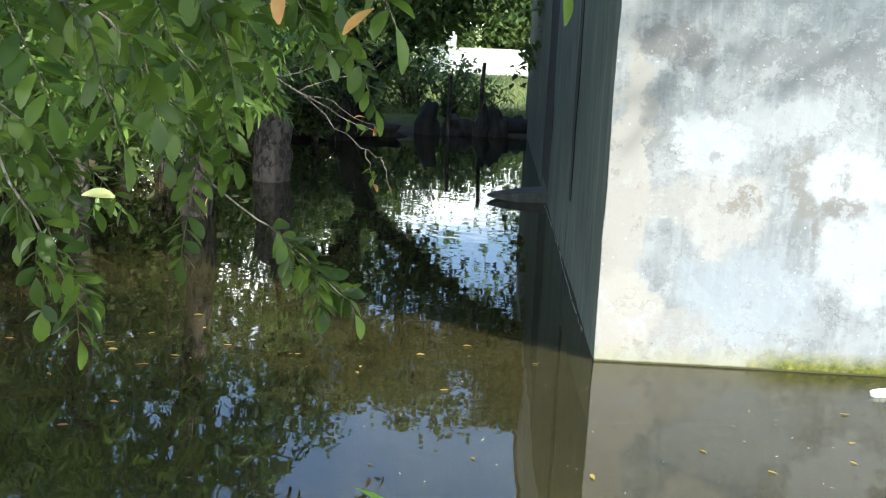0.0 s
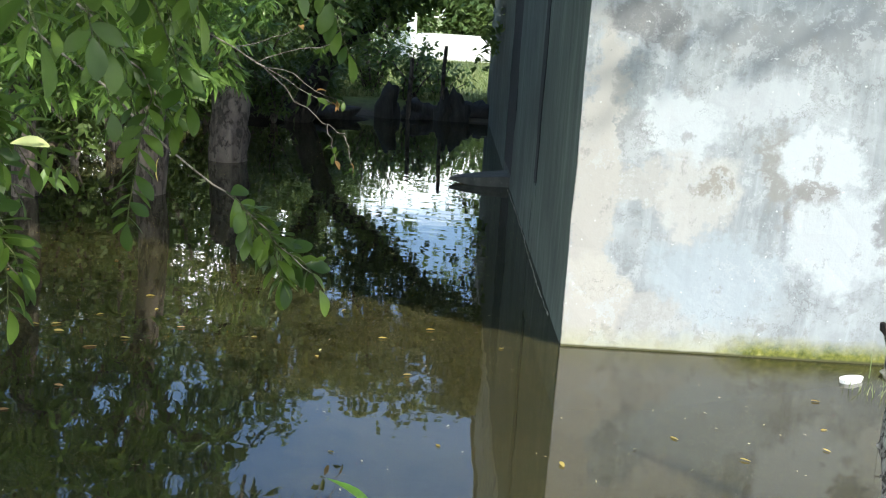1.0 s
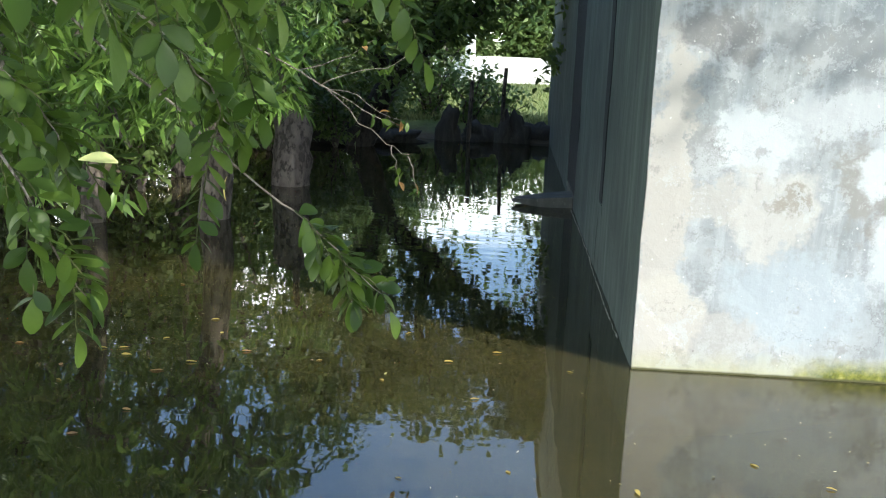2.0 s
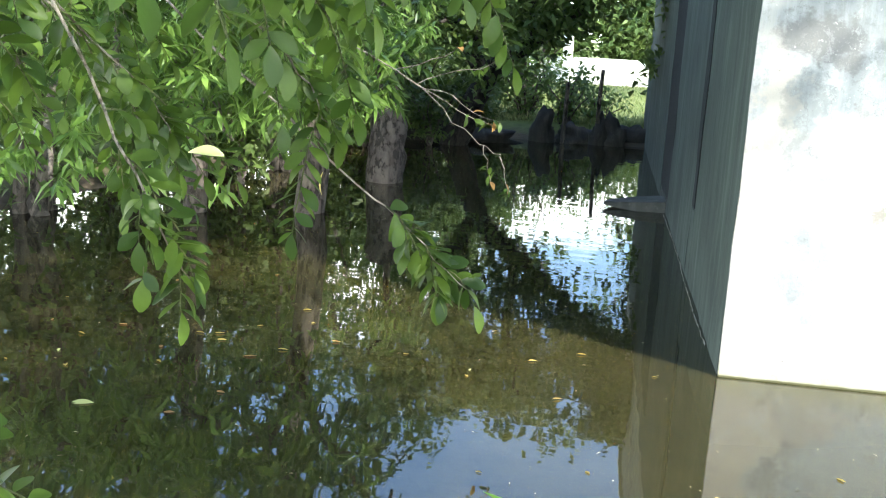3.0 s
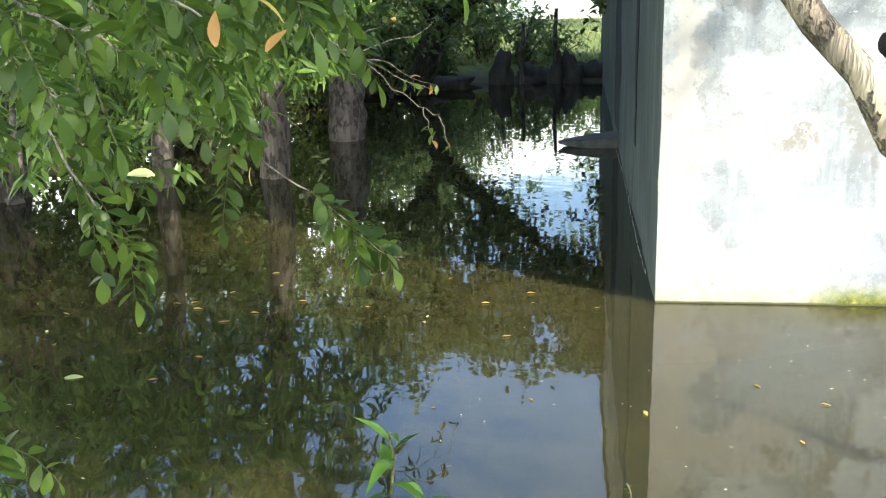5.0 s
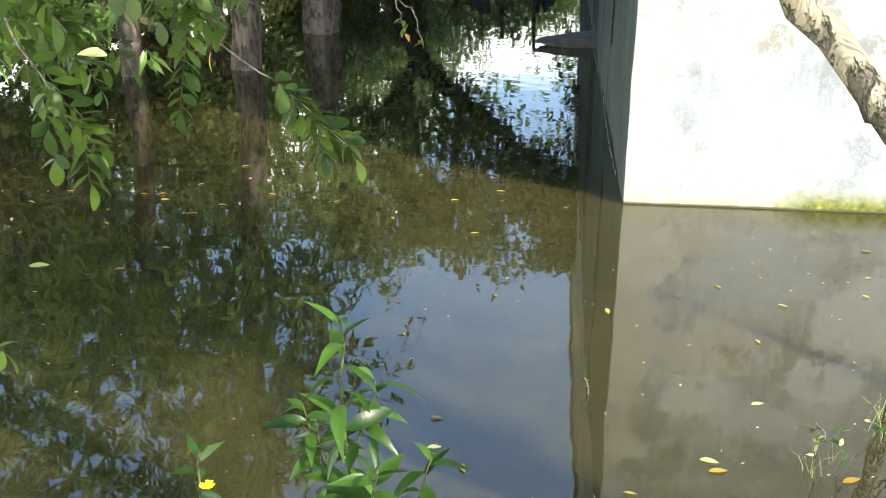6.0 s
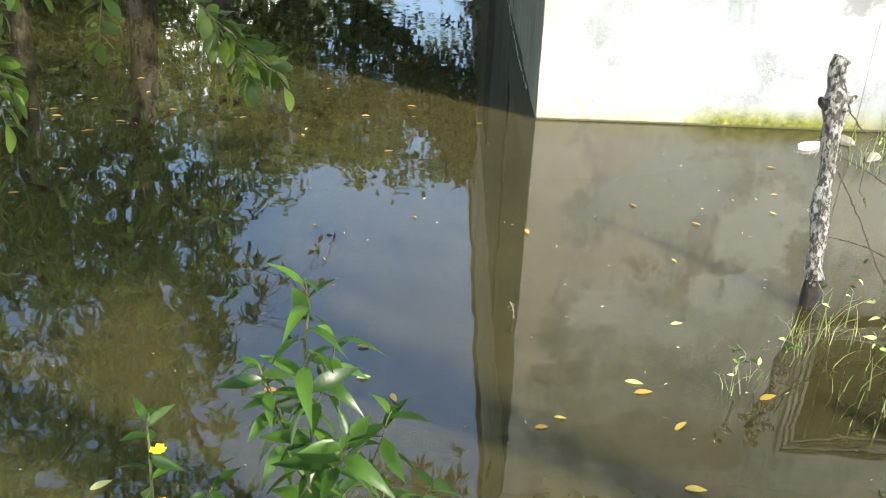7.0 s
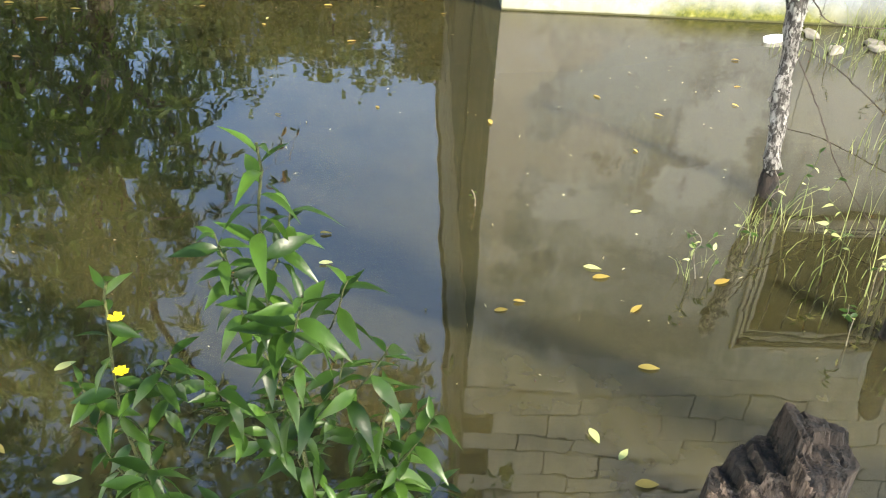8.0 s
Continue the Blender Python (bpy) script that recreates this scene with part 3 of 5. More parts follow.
def make_tree(name, label, trunk, radii, limbs, leaf_mat, bark, shoots, per, length, width, droop=0.5, spread=0.03, category="tree"):
    """A tapered trunk, limbs and a crown of blades at the given shoot tips."""
    ob = thing(name, label, category, trunk[0])
    o = Vector(trunk[0])
    path = curve_points([Vector(p) - o for p in trunk], 12, radii[0] * 0.08, len(label))
    part("trunk", mesh_of("trunk", *tube(path, np.interp(np.linspace(0, 1, 12), np.linspace(0, 1, len(radii)), radii), 12, 0.09, True, 3), True), bark, ob)
    for i, limb in enumerate(limbs):
        pts, r0 = limb
        p = curve_points([Vector(q) - o for q in pts], 10, r0 * 0.25, i)
        part("limb", mesh_of("limb", *tube(p, np.linspace(r0, r0 * 0.25, 10), 7, 0.1, True, i), True), bark, ob)
    s, w, l, wd = whorls(np.asarray(shoots, float) - np.array(o), per, length, width, droop, spread)
    part("crown", leaf_cloud("crown", s, w, l, wd), leaf_mat, ob)
    return ob


def limb_shoots(limbs, per_limb, spread, flat=0.8):
    out = []
    for pts, r in limbs:
        p = np.array(curve_points(pts, 12, 0, 0))
        pick = p[rng.integers(3, 12, per_limb)]
        out.append(pick + rng.normal(0, 1, (per_limb, 3)) * np.array([spread, spread, spread * flat]))
    return np.concatenate(out)


# the narrow-leaved tree standing in the water
A_LIMBS = [([(-2.35, 8.2, 1.3), (-1.9, 7.4, 1.7), (-1.45, 6.6, 1.45), (-1.25, 6.2, 1.2)], 0.05), ([(-2.3, 8.2, 1.5), (-2.3, 7.0, 1.9), (-2.0, 6.0, 1.6), (-1.75, 5.4, 1.25)], 0.05),
           ([(-2.4, 8.3, 1.4), (-3.0, 7.2, 1.8), (-2.9, 6.0, 1.5), (-2.5, 5.2, 1.1)], 0.05), ([(-2.3, 8.3, 1.8), (-1.7, 8.0, 2.4), (-1.35, 7.3, 2.3), (-1.2, 7.0, 1.9)], 0.04),
           ([(-2.4, 8.3, 2.0), (-2.6, 7.6, 3.2), (-2.4, 6.8, 3.9), (-2.2, 6.0, 4.0)], 0.05), ([(-2.5, 8.4, 2.0), (-3.5, 8.2, 2.9), (-4.2, 7.4, 3.1), (-4.4, 6.6, 2.6)], 0.05),
           ([(-2.4, 8.3, 2.5), (-2.9, 9.0, 4.0), (-3.2, 9.4, 5.0)], 0.05), ([(-3.2, 7.9, 1.2), (-3.3, 6.6, 1.5), (-3.1, 5.5, 1.1), (-2.7, 4.8, 0.75)], 0.045),
           ([(-3.2, 7.9, 1.0), (-2.9, 6.9, 1.3), (-2.4, 6.2, 1.15), (-2.05, 5.7, 0.9)], 0.04)]
shoots_a = np.concatenate([limb_shoots(A_LIMBS, 95, 0.30), clump_points([(-2.9, 6.2, 0.9), (-2.3, 6.8, 0.9), (-1.9, 7.2, 1.1), (-3.2, 5.4, 0.8)], 0.35, 150, 0.5), clump_points([(-2.2, 5.6, 1.9), (-1.9, 5.8, 2.6), (-2.6, 5.4, 3.2), (-3.2, 5.6, 2.4), (-2.6, 6.4, 3.6), (-1.75, 6.2, 2.2), (-3.4, 5.0, 3.2), (-2.9, 4.6, 2.2), (-1.8, 6.6, 3.2)], 0.42, 620, 0.8), clump_points([(-1.05, 6.4, 1.35), (-1.0, 6.1, 1.75), (-1.25, 6.0, 2.2)], 0.16, 70, 0.8)])
high_a = clump_points([(-0.35, 5.2, 3.6), (-0.7, 5.4, 3.7), (-1.0, 5.0, 3.5), (-1.5, 5.2, 3.5), (-0.6, 4.5, 3.7), (-1.1, 4.4, 3.6), (-1.8, 4.6, 3.3), (-2.4, 4.4, 3.1), (-2.0, 3.9, 3.3), (0.0, 5.5, 3.6), (0.25, 5.2, 3.6), (0.1, 4.8, 3.75), (0.4, 5.7, 3.7), (-0.3, 5.0, 3.7), (0.3, 4.5, 3.9)], 0.26, 560, 0.6)
shoots_a = shoots_a[(shoots_a[:, 0] < -0.2 * shoots_a[:, 1] + rng.normal(0.02, 0.2, len(shoots_a))) & (shoots_a[:, 2] > np.where(shoots_a[:, 1] > 5.4, 1.02, 0.8) + rng.normal(0, 0.12, len(shoots_a)))]
shoots_a = np.concatenate([shoots_a, high_a])
HIGH_LIMBS = [([(-2.4, 8.3, 2.4), (-1.9, 7.0, 3.5), (-1.0, 5.8, 3.8), (0.1, 5.1, 3.7)], 0.05), ([(-2.4, 8.3, 2.6), (-2.4, 6.6, 3.6), (-2.1, 5.2, 3.7), (-1.7, 4.3, 3.4)], 0.05)]
make_tree("narrow_leaf_tree", "bushy tree with glossy narrow green leaves standing in water", [(-2.27, 8.3, -0.5), (-2.25, 8.25, 0.7), (-2.35, 8.3, 1.6), (-2.5, 8.5, 3.2), (-2.6, 8.6, 4.6)],
          [0.15, 0.12, 0.10, 0.07, 0.03], A_LIMBS[:7] + HIGH_LIMBS, MAT_MANGO, MAT_PALETRUNK, shoots_a, 11, 0.17, 0.036, 0.75, 0.02)
make_tree("slender_tree", "slender pale trunk with narrow green leaves in water", [(-3.2, 7.9, -0.5), (-3.15, 7.9, 0.6), (-3.25, 8.0, 1.6), (-3.5, 8.3, 3.4)], [0.11, 0.09, 0.07, 0.03], A_LIMBS[7:], MAT_MANGO, MAT_PALETRUNK,
          limb_shoots([([(-3.3, 8.0, 1.6), (-3.5, 8.3, 3.4)], 0.05), ([(-3.3, 8, 1.8), (-4.4, 8.4, 2.6)], 0.05)], 60, 0.4), 10, 0.16, 0.036, 0.7)

make_tree("broken_tree", "broken grey tree trunk standing in shaded water", [(-1.98, 10.3, -0.5), (-1.96, 10.3, 0.2), (-1.98, 10.35, 0.6), (-2.0, 10.4, 0.95)], [0.21, 0.2, 0.19, 0.14], [([(-1.98, 10.35, 0.8), (-1.85, 10.2, 1.3), (-1.75, 10.0, 1.6)], 0.05)], MAT_MANGO, MAT_PALETRUNK,
          clump_points([(-1.9, 10.1, 1.45), (-1.7, 10.0, 1.6), (-2.1, 10.0, 1.4)], 0.16, 60), 9, 0.16, 0.036, 0.7)

# dark leaning tree on the far bank
C_LIMBS = [([(-1.1, 14.0, 1.2), (-0.4, 13.9, 1.75), (0.3, 13.6, 2.2), (0.9, 13.2, 2.5)], 0.16), ([(-1.3, 14.1, 1.0), (-1.9, 13.6, 2.0), (-2.6, 13.0, 2.9)], 0.14), ([(-0.6, 13.9, 1.6), (-0.7, 13.3, 2.5), (-0.4, 12.8, 3.2)], 0.10),
           ([(0.0, 13.7, 2.0), (0.7, 14.6, 2.9), (1.0, 15.0, 3.6)], 0.09), ([(-1.3, 14.1, 1.1), (-1.5, 13.2, 1.7), (-1.7, 12.2, 1.7)], 0.07)]
shoots_c = np.concatenate([limb_shoots(C_LIMBS, 190, 0.5, 0.6), clump_points([(-1.6, 13.0, 3.0), (-0.8, 12.8, 2.95), (-0.1, 12.9, 3.0), (0.5, 12.9, 2.9), (-2.4, 12.8, 3.0), (0.2, 12.8, 2.5), (0.75, 12.6, 3.2), (-1.2, 12.9, 3.3)], 0.42, 1150, 0.6),
                           clump_points([(-1.5, 12.6, 1.5), (-0.9, 12.5, 1.3), (0.98, 13.0, 1.6), (0.95, 13.4, 1.45), (-0.5, 13.0, 1.2)], 0.2, 90, 0.9)])
high = clump_points([(-2.5, 12.9, 3.5), (-1.9, 12.8, 3.7), (-1.3, 13.0, 3.55), (-0.7, 12.9, 3.75), (-0.2, 13.0, 3.5), (0.75, 12.9, 3.6), (1.0, 13.2, 3.4)], 0.27, 760, 0.8)
tufts = np.stack([rng.triangular(-2.6, -1.2, 0.9, 46), rng.uniform(12.3, 13.2, 46), rng.uniform(1.5, 2.9, 46)], 1)
tufts = tufts[(tufts[:, 0] < 0.0) | (tufts[:, 2] > 2.45)]
shoots_c = np.concatenate([shoots_c, high])
shoots_c = shoots_c[[noise.noise(Vector((x * 1.5, y * 1.2, z * 1.9 + 4.0))) > (-0.02 if z < 3.3 else -0.25) for x, y, z in shoots_c]]
open_air = rng.random(len(shoots_c)) < 0.4
lumps = 3.85 + 0.3 * np.sin(shoots_c[:, 0] * 3.1 + 1.0) + 0.25 * np.sin(shoots_c[:, 0] * 7.3) + rng.normal(0, 0.1, len(shoots_c))
shoots_c = shoots_c[(shoots_c[:, 2] < lumps) & ((shoots_c[:, 2] > 2.35) | open_air) & (shoots_c[:, 2] > np.where((shoots_c[:, 0] > -0.3) & (shoots_c[:, 0] < 0.8), 1.7, 1.0))]
by_trunk = np.concatenate([clump_points([(-1.2, 12.9, 1.0), (-0.75, 12.8, 1.3), (-0.5, 12.9, 1.75), (-0.05, 12.8, 1.85), (0.15, 12.9, 2.3)], 0.15, 75, 0.9), clump_points([(0.3, 13.0, 2.75), (0.75, 13.0, 2.55), (0.5, 12.8, 3.0), (0.95, 13.0, 2.9), (0.1, 12.9, 2.95)], 0.13, 110, 0.8)])
shoots_c = np.concatenate([shoots_c, clump_points(tufts, 0.12, 400, 0.8), by_trunk])
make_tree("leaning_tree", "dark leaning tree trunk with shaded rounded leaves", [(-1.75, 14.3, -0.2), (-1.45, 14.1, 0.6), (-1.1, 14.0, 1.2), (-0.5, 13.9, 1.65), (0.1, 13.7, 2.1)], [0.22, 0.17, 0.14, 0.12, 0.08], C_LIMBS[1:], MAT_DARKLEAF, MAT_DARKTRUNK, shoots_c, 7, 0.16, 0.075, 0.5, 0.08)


def bush(name, label, at, size, count, leaf_mat, length, width, seed, category="bush"):
    """Stems fanning out from the foot, with leaves along them in uneven clumps."""
    r = np.random.default_rng(seed)
    ob = thing(name, label, category, at)
    tips = []
    for i in range(9):
        a = r.uniform(0, 2 * np.pi)
        k = r.uniform(0.3, 1.0)
        end = np.array([math.cos(a) * size[0] * k, math.sin(a) * size[1] * k, size[2] * r.uniform(0.55, 1.0)])
        p = curve_points([(0, 0, -0.15), end * (0.35, 0.35, 0.5), end], 7, 0.02 * size[2], i)
        part("stem", mesh_of("stem", *tube(p, np.linspace(0.025, 0.006, 7) * max(size), 5, 0.1, True, i)), MAT_TRUNK, ob)
        tips += [q + r.normal(0, 0.14, 3) * np.array(size) for q in p[2:] for _ in range(4)]
    s, w, l, wd = whorls(tips, max(1, count // len(tips)), length, width, 0.35, 0.07 * max(size))
    keep = s[:, 2] > 0.02
    part("crown", leaf_cloud("crown", s[keep], w[keep], l[keep], wd[keep]), leaf_mat, ob)
    return ob


for i, (x, y, z, sx, sz, n, mat_k) in enumerate((
    (-0.1, 16.2, 0.1, 0.7, 1.0, 800, 1), (0.45, 17.0, 0.1, 0.6, 0.8, 600, 1), (-0.75, 16.8, 0.1, 0.7, 1.15, 800, 1), (-1.7, 16.5, 0.1, 0.9, 1.3, 900, 1), (-2.8, 15.8, 0.1, 1.0, 1.5, 1500, 0),
    (-3.9, 14.6, 0.1, 1.1, 1.7, 1500, 0), (-4.8, 12.8, 0.1, 1.1, 1.8, 1500, 0), (-5.2, 10.8, 0.1, 1.1, 1.8, 1500, 0), (-5.2, 8.6, 0.1, 1.0, 1.7, 1400, 0), (-5.0, 6.6, 0.1, 0.9, 1.4, 1200, 0), (-5.0, 4.6, 0.1, 0.8, 1.2, 1000, 0),
    (-1.5, 15.4, 0.1, 0.7, 0.9, 1600, 0), (-2.4, 15.0, 0.1, 0.9, 1.3, 1800, 0), (-3.3, 14.2, 0.1, 1.0, 1.5, 1800, 0), (-4.2, 11.4, 0.1, 0.9, 3.0, 3400, 0), (-4.4, 9.6, 0.1, 0.9, 3.0, 3400, 0), (-4.3, 7.4, 0.1, 0.9, 3.0, 3400, 0), (-2.8, 13.2, 0.1, 0.8, 1.1, 1800, 0), (-3.2, 11.9, 0.1, 0.9, 2.2, 3200, 0), (-3.2, 10.6, 0.1, 0.9, 2.4, 3400, 0), (-3.3, 9.5, 0.1, 0.7, 1.1, 1500, 0), (-3.6, 17.5, 0.1, 1.3, 2.6, 1700, 0), (-6.5, 13.5, 0.1, 1.6, 3.4, 1800, 0), (-7.0, 9.5, 0.1, 1.6, 3.6, 1800, 0), (1.9, 17.2, 0.1, 0.5, 0.6, 500, 1), (-2.0, 13.9, 0.05, 0.5, 0.8, 700, 0), (-2.7, 17.3, 0.1, 1.0, 2.3, 2600, 0), (-1.7, 17.8, 0.1, 0.8, 2.1, 2200, 0), (-3.5, 16.4, 0.1, 1.0, 2.9, 3000, 0), (-0.9, 19.5, 0.1, 0.9, 2.1, 1500, 1), (-2.2, 20.0, 0.1, 1.1, 2.6, 1700, 1), (-3.8, 21.0, 0.1, 1.3, 2.8, 1700, 1))):
    bush("bush", "dense shaded green bush on the muddy bank" if not mat_k else "sunlit green bush on the far bank", (x, y, z), (sx, sx, sz), n, (MAT_DARKLEAF, MAT_FARLEAF)[mat_k], 0.15, 0.06, 20 + i)


def far_tree(at, height, radius, seed, trunk_r=0.2, count=2600, size=0.32):
    r = np.random.default_rng(seed)
    ob = thing("broadleaf_tree", "green broadleaf tree beyond the field", "tree", at, 0, "background trees")
    part("trunk", mesh_of("trunk", *tube(curve_points([(0, 0, -0.3), (0.1, 0, height * 0.4), (0, 0.2, height * 0.85)], 8, 0.05, seed), np.linspace(trunk_r, 0.04, 8), 9, 0.08), True), MAT_TRUNK, ob)
    tips = []
    for i in range(10):
        a = r.uniform(0, 2 * np.pi)
        end = np.array([math.cos(a) * radius * r.uniform(0.5, 1), math.sin(a) * radius * r.uniform(0.5, 1), height * r.uniform(0.4, 1.0)])
        p = curve_points([(0, 0, height * r.uniform(0.2, 0.5)), end * (0.5, 0.5, 0.85), end], 7, 0.05, i)
        part("limb", mesh_of("limb", *tube(p, np.linspace(trunk_r * 0.4, 0.02, 7), 6, 0.1), True), MAT_TRUNK, ob)
        tips += [q + r.normal(0, radius * 0.16, 3) for q in p[2:] for _ in range(5)]
    s, w, l, wd = whorls(tips, max(1, count // len(tips)), size, size * 0.42, 0.4, radius * 0.12)
    part("crown", leaf_cloud("crown", s, w, l, wd), MAT_FARLEAF, ob)
    return ob


for i, (x, y, h, rad) in enumerate(((-7, 40, 7.5, 3.2), (-2.5, 44, 6.5, 3.0), (1.5, 43, 6.0, 2.8), (5.5, 46, 7.0, 3.2), (-12, 36, 9, 3.6), (-9, 22, 8.5, 3.0), (-5.5, 20, 7.5, 2.6), (-11, 15, 9, 3.2), (-10, 8, 9.5, 3.2), (-8.5, 3.5, 8.5, 3.0), (2.9, 27, 6.4, 2.6), (-2.4, 24, 6.6, 2.4), (11, 40, 8, 3.4), (-17, 28, 10, 4))):
    far_tree((x, y, 0.15), h, rad, 60 + i)

# tall tree to the right of the path: it shades the top of the sunlit wall and throws bars of shade on the water
R_LIMBS = [([(5.6, -2.2, 3.4), (4.2, -1.4, 4.6), (3.0, -0.6, 5.0), (1.6, 0.2, 5.2)], 0.08), ([(5.6, -2.3, 3.8), (4.6, -2.4, 5.4), (3.2, -2.4, 6.2)], 0.09), ([(5.7, -2.2, 4.0), (7.0, -3.0, 5.6)], 0.09),
           ([(4.2, -1.4, 4.6), (3.2, -1.9, 4.9), (2.2, -2.0, 5.1)], 0.05)]
T_LIMBS = [([(7.4, -2.55, 8.2), (6.9, -2.0, 9.2), (6.2, -1.6, 9.8)], 0.06), ([(7.4, -2.55, 9.0), (8.2, -3.0, 10.2), (8.8, -3.2, 10.8)], 0.06), ([(7.4, -2.5, 9.8), (7.2, -1.6, 10.8), (7.0, -1.2, 11.4)], 0.05)]
make_tree("shade_tree", "tall open tree on the near bank", [(5.8, -2.4, -0.2), (5.72, -2.35, 2.4), (5.68, -2.3, 5.0), (5.75, -2.35, 9.6)], [0.22, 0.17, 0.12, 0.08, 0.045], R_LIMBS, MAT_DARKLEAF, MAT_TRUNK, limb_shoots(R_LIMBS, 22, 0.32), 7, 0.15, 0.06, 0.4, 0.08)
make_tree("shade_tree", "tall slender tree with a bare trunk on the near bank", [(7.4, -2.55, -0.2), (7.45, -2.5, 3.0), (7.35, -2.6, 6.5), (7.4, -2.5, 10.6)], [0.20, 0.15, 0.11, 0.08, 0.045], T_LIMBS, MAT_DARKLEAF, MAT_TRUNK, limb_shoots(T_LIMBS, 26, 0.3), 7, 0.15, 0.06, 0.4, 0.08)
W_LIMBS = [([(8.5, 2.8, 3.6), (6.9, 2.8, 4.9), (5.8, 2.7, 6.0), (4.9, 2.6, 6.3)], 0.05), ([(8.5, 2.8, 4.0), (7.2, 2.3, 5.6), (5.9, 2.3, 6.4), (5.0, 2.2, 6.7)], 0.05), ([(8.5, 2.8, 4.2), (8.2, 3.6, 5.8), (7.6, 4.0, 6.6)], 0.06)]
make_tree("shade_tree", "tall open tree beside the building", [(8.7, 2.8, -0.2), (8.6, 2.8, 2.0), (8.5, 2.8, 4.0), (8.5, 2.8, 5.8)], [0.2, 0.17, 0.13, 0.06], W_LIMBS, MAT_DARKLEAF, MAT_TRUNK,
          np.concatenate([limb_shoots(W_LIMBS, 40, 0.25), clump_points([(4.9, 2.6, 6.2), (5.3, 2.6, 6.25), (5.7, 2.5, 6.3)], 0.2, 80)]), 7, 0.15, 0.065, 0.4, 0.08)

# tree overhead whose sprays hang into the view
H_LIMBS = [([(-2.6, 1.2, 2.2), (-1.9, 1.8, 2.9), (-1.2, 2.2, 2.8), (-0.7, 2.2, 2.4)], 0.05), ([(-2.6, 1.2, 2.0), (-2.2, 2.6, 2.9), (-1.7, 3.6, 3.0), (-1.3, 4.2, 2.8)], 0.05), ([(-2.6, 1.3, 1.8), (-2.7, 2.8, 2.6), (-2.6, 4.2, 2.5)], 0.05),
           ([(-2.6, 1.2, 2.4), (-2.0, 1.0, 3.6), (-1.4, 0.8, 4.2)], 0.045)]
SHADE_LIMBS = [([(-2.55, 1.25, 2.8), (-1.0, 1.5, 3.6), (0.4, 1.9, 3.2), (1.25, 2.1, 2.7)], 0.04), ([(-2.55, 1.25, 3.0), (-0.9, 2.2, 3.7), (0.4, 2.7, 3.2), (1.1, 3.0, 2.7)], 0.04),
               ([(-2.55, 1.25, 2.6), (-1.6, 2.4, 3.5), (-0.4, 3.2, 3.4), (0.6, 3.6, 2.9)], 0.04), ([(-1.2, 1.6, 4.0), (0.2, 1.9, 4.6), (1.3, 2.5, 4.6), (2.0, 2.6, 4.4)], 0.03)]
make_tree("overhanging_tree", "small tree with oval leaves leaning over the water", [(-2.75, 1.0, -0.2), (-2.7, 1.1, 1.0), (-2.6, 1.2, 2.0), (-2.5, 1.3, 3.6)], [0.11, 0.1, 0.08, 0.03], H_LIMBS + SHADE_LIMBS, MAT_DARKLEAF, MAT_PALETRUNK, np.concatenate([limb_shoots(H_LIMBS, 110, 0.32), limb_shoots(SHADE_LIMBS, 150, 0.36, 0.6), clump_points([(1.3, 1.9, 2.7), (1.0, 1.6, 2.75), (0.9, 2.4, 2.7), (1.1, 2.2, 2.7), (0.6, 2.0, 2.85), (1.45, 2.3, 2.6)], 0.2, 420, 0.5)]), 8, 0.10, 0.058, 0.5, 0.07)

# ---- hanging sprays of oval leaves ----
OVALS = [leaf_mesh("oval_blade", 0.049, 0.0265, "oval", f, d) for f, d in ((0.2, 0.2), (0.35, 0.35), (0.1, 0.15), (0.3, 0.05))]
for me in OVALS:
    me.materials.append(MAT_OVAL)
YELLOWS = [leaf_mesh("aged_blade", 0.055, 0.028, "oval", f, d) for f, d in ((0.2, 0.3), (0.4, 0.2))]
YELLOWS[0].materials.append(MAT_YELLOW)
YELLOWS[1].materials.append(MAT_PALE)


def frond(parent, rail, r, size, first=0.12, face=None):
    """Paired oval leaflets, evenly set along a rail in one plane, with a leaflet at the tip."""
    rail = [Vector(q) for q in rail]
    runs = np.cumsum([0.0] + [(b - a).length for a, b in zip(rail, rail[1:])])
    step = 0.0245 * size
    face = face or (Vector((0.1, -1.0, 0.75)) + Vector(r.normal(0, 0.3, 3)))
    marks = np.arange(runs[-1] * first, runs[-1], step)
    for j, s in enumerate(marks):
        i = min(int(np.searchsorted(runs, s, "right")) - 1, len(rail) - 2)
        d = (rail[i + 1] - rail[i]).normalized()
        at = rail[i] + d * (s - runs[i])
        across = d.cross(face).normalized()
        young = 0.72 + 0.28 * min(1.0, (len(marks) - j) / 3)
        for turn in (-1, 1):
            if r.random() < 0.1:
                continue
            way = d * r.uniform(0.35, 0.75) + across * turn + Vector((0, 0, r.uniform(-0.4, 0.0)))
            leaf = new("leaf", OVALS[r.integers(0, len(OVALS))])
            leaf.parent = parent
            leaf.matrix_basis = leaf_turn(at + d * turn * 0.2 * step, way, r.normal(0, 0.5), size * young * r.uniform(0.82, 1.12))
    leaf = new("leaf", OVALS[0])
    leaf.parent = parent
    leaf.matrix_basis = leaf_turn(rail[-1], rail[-1] - rail[-2] + Vector((0, 0, -0.2)) * (rail[-1] - rail[-2]).length, r.normal(0, 0.3), size)


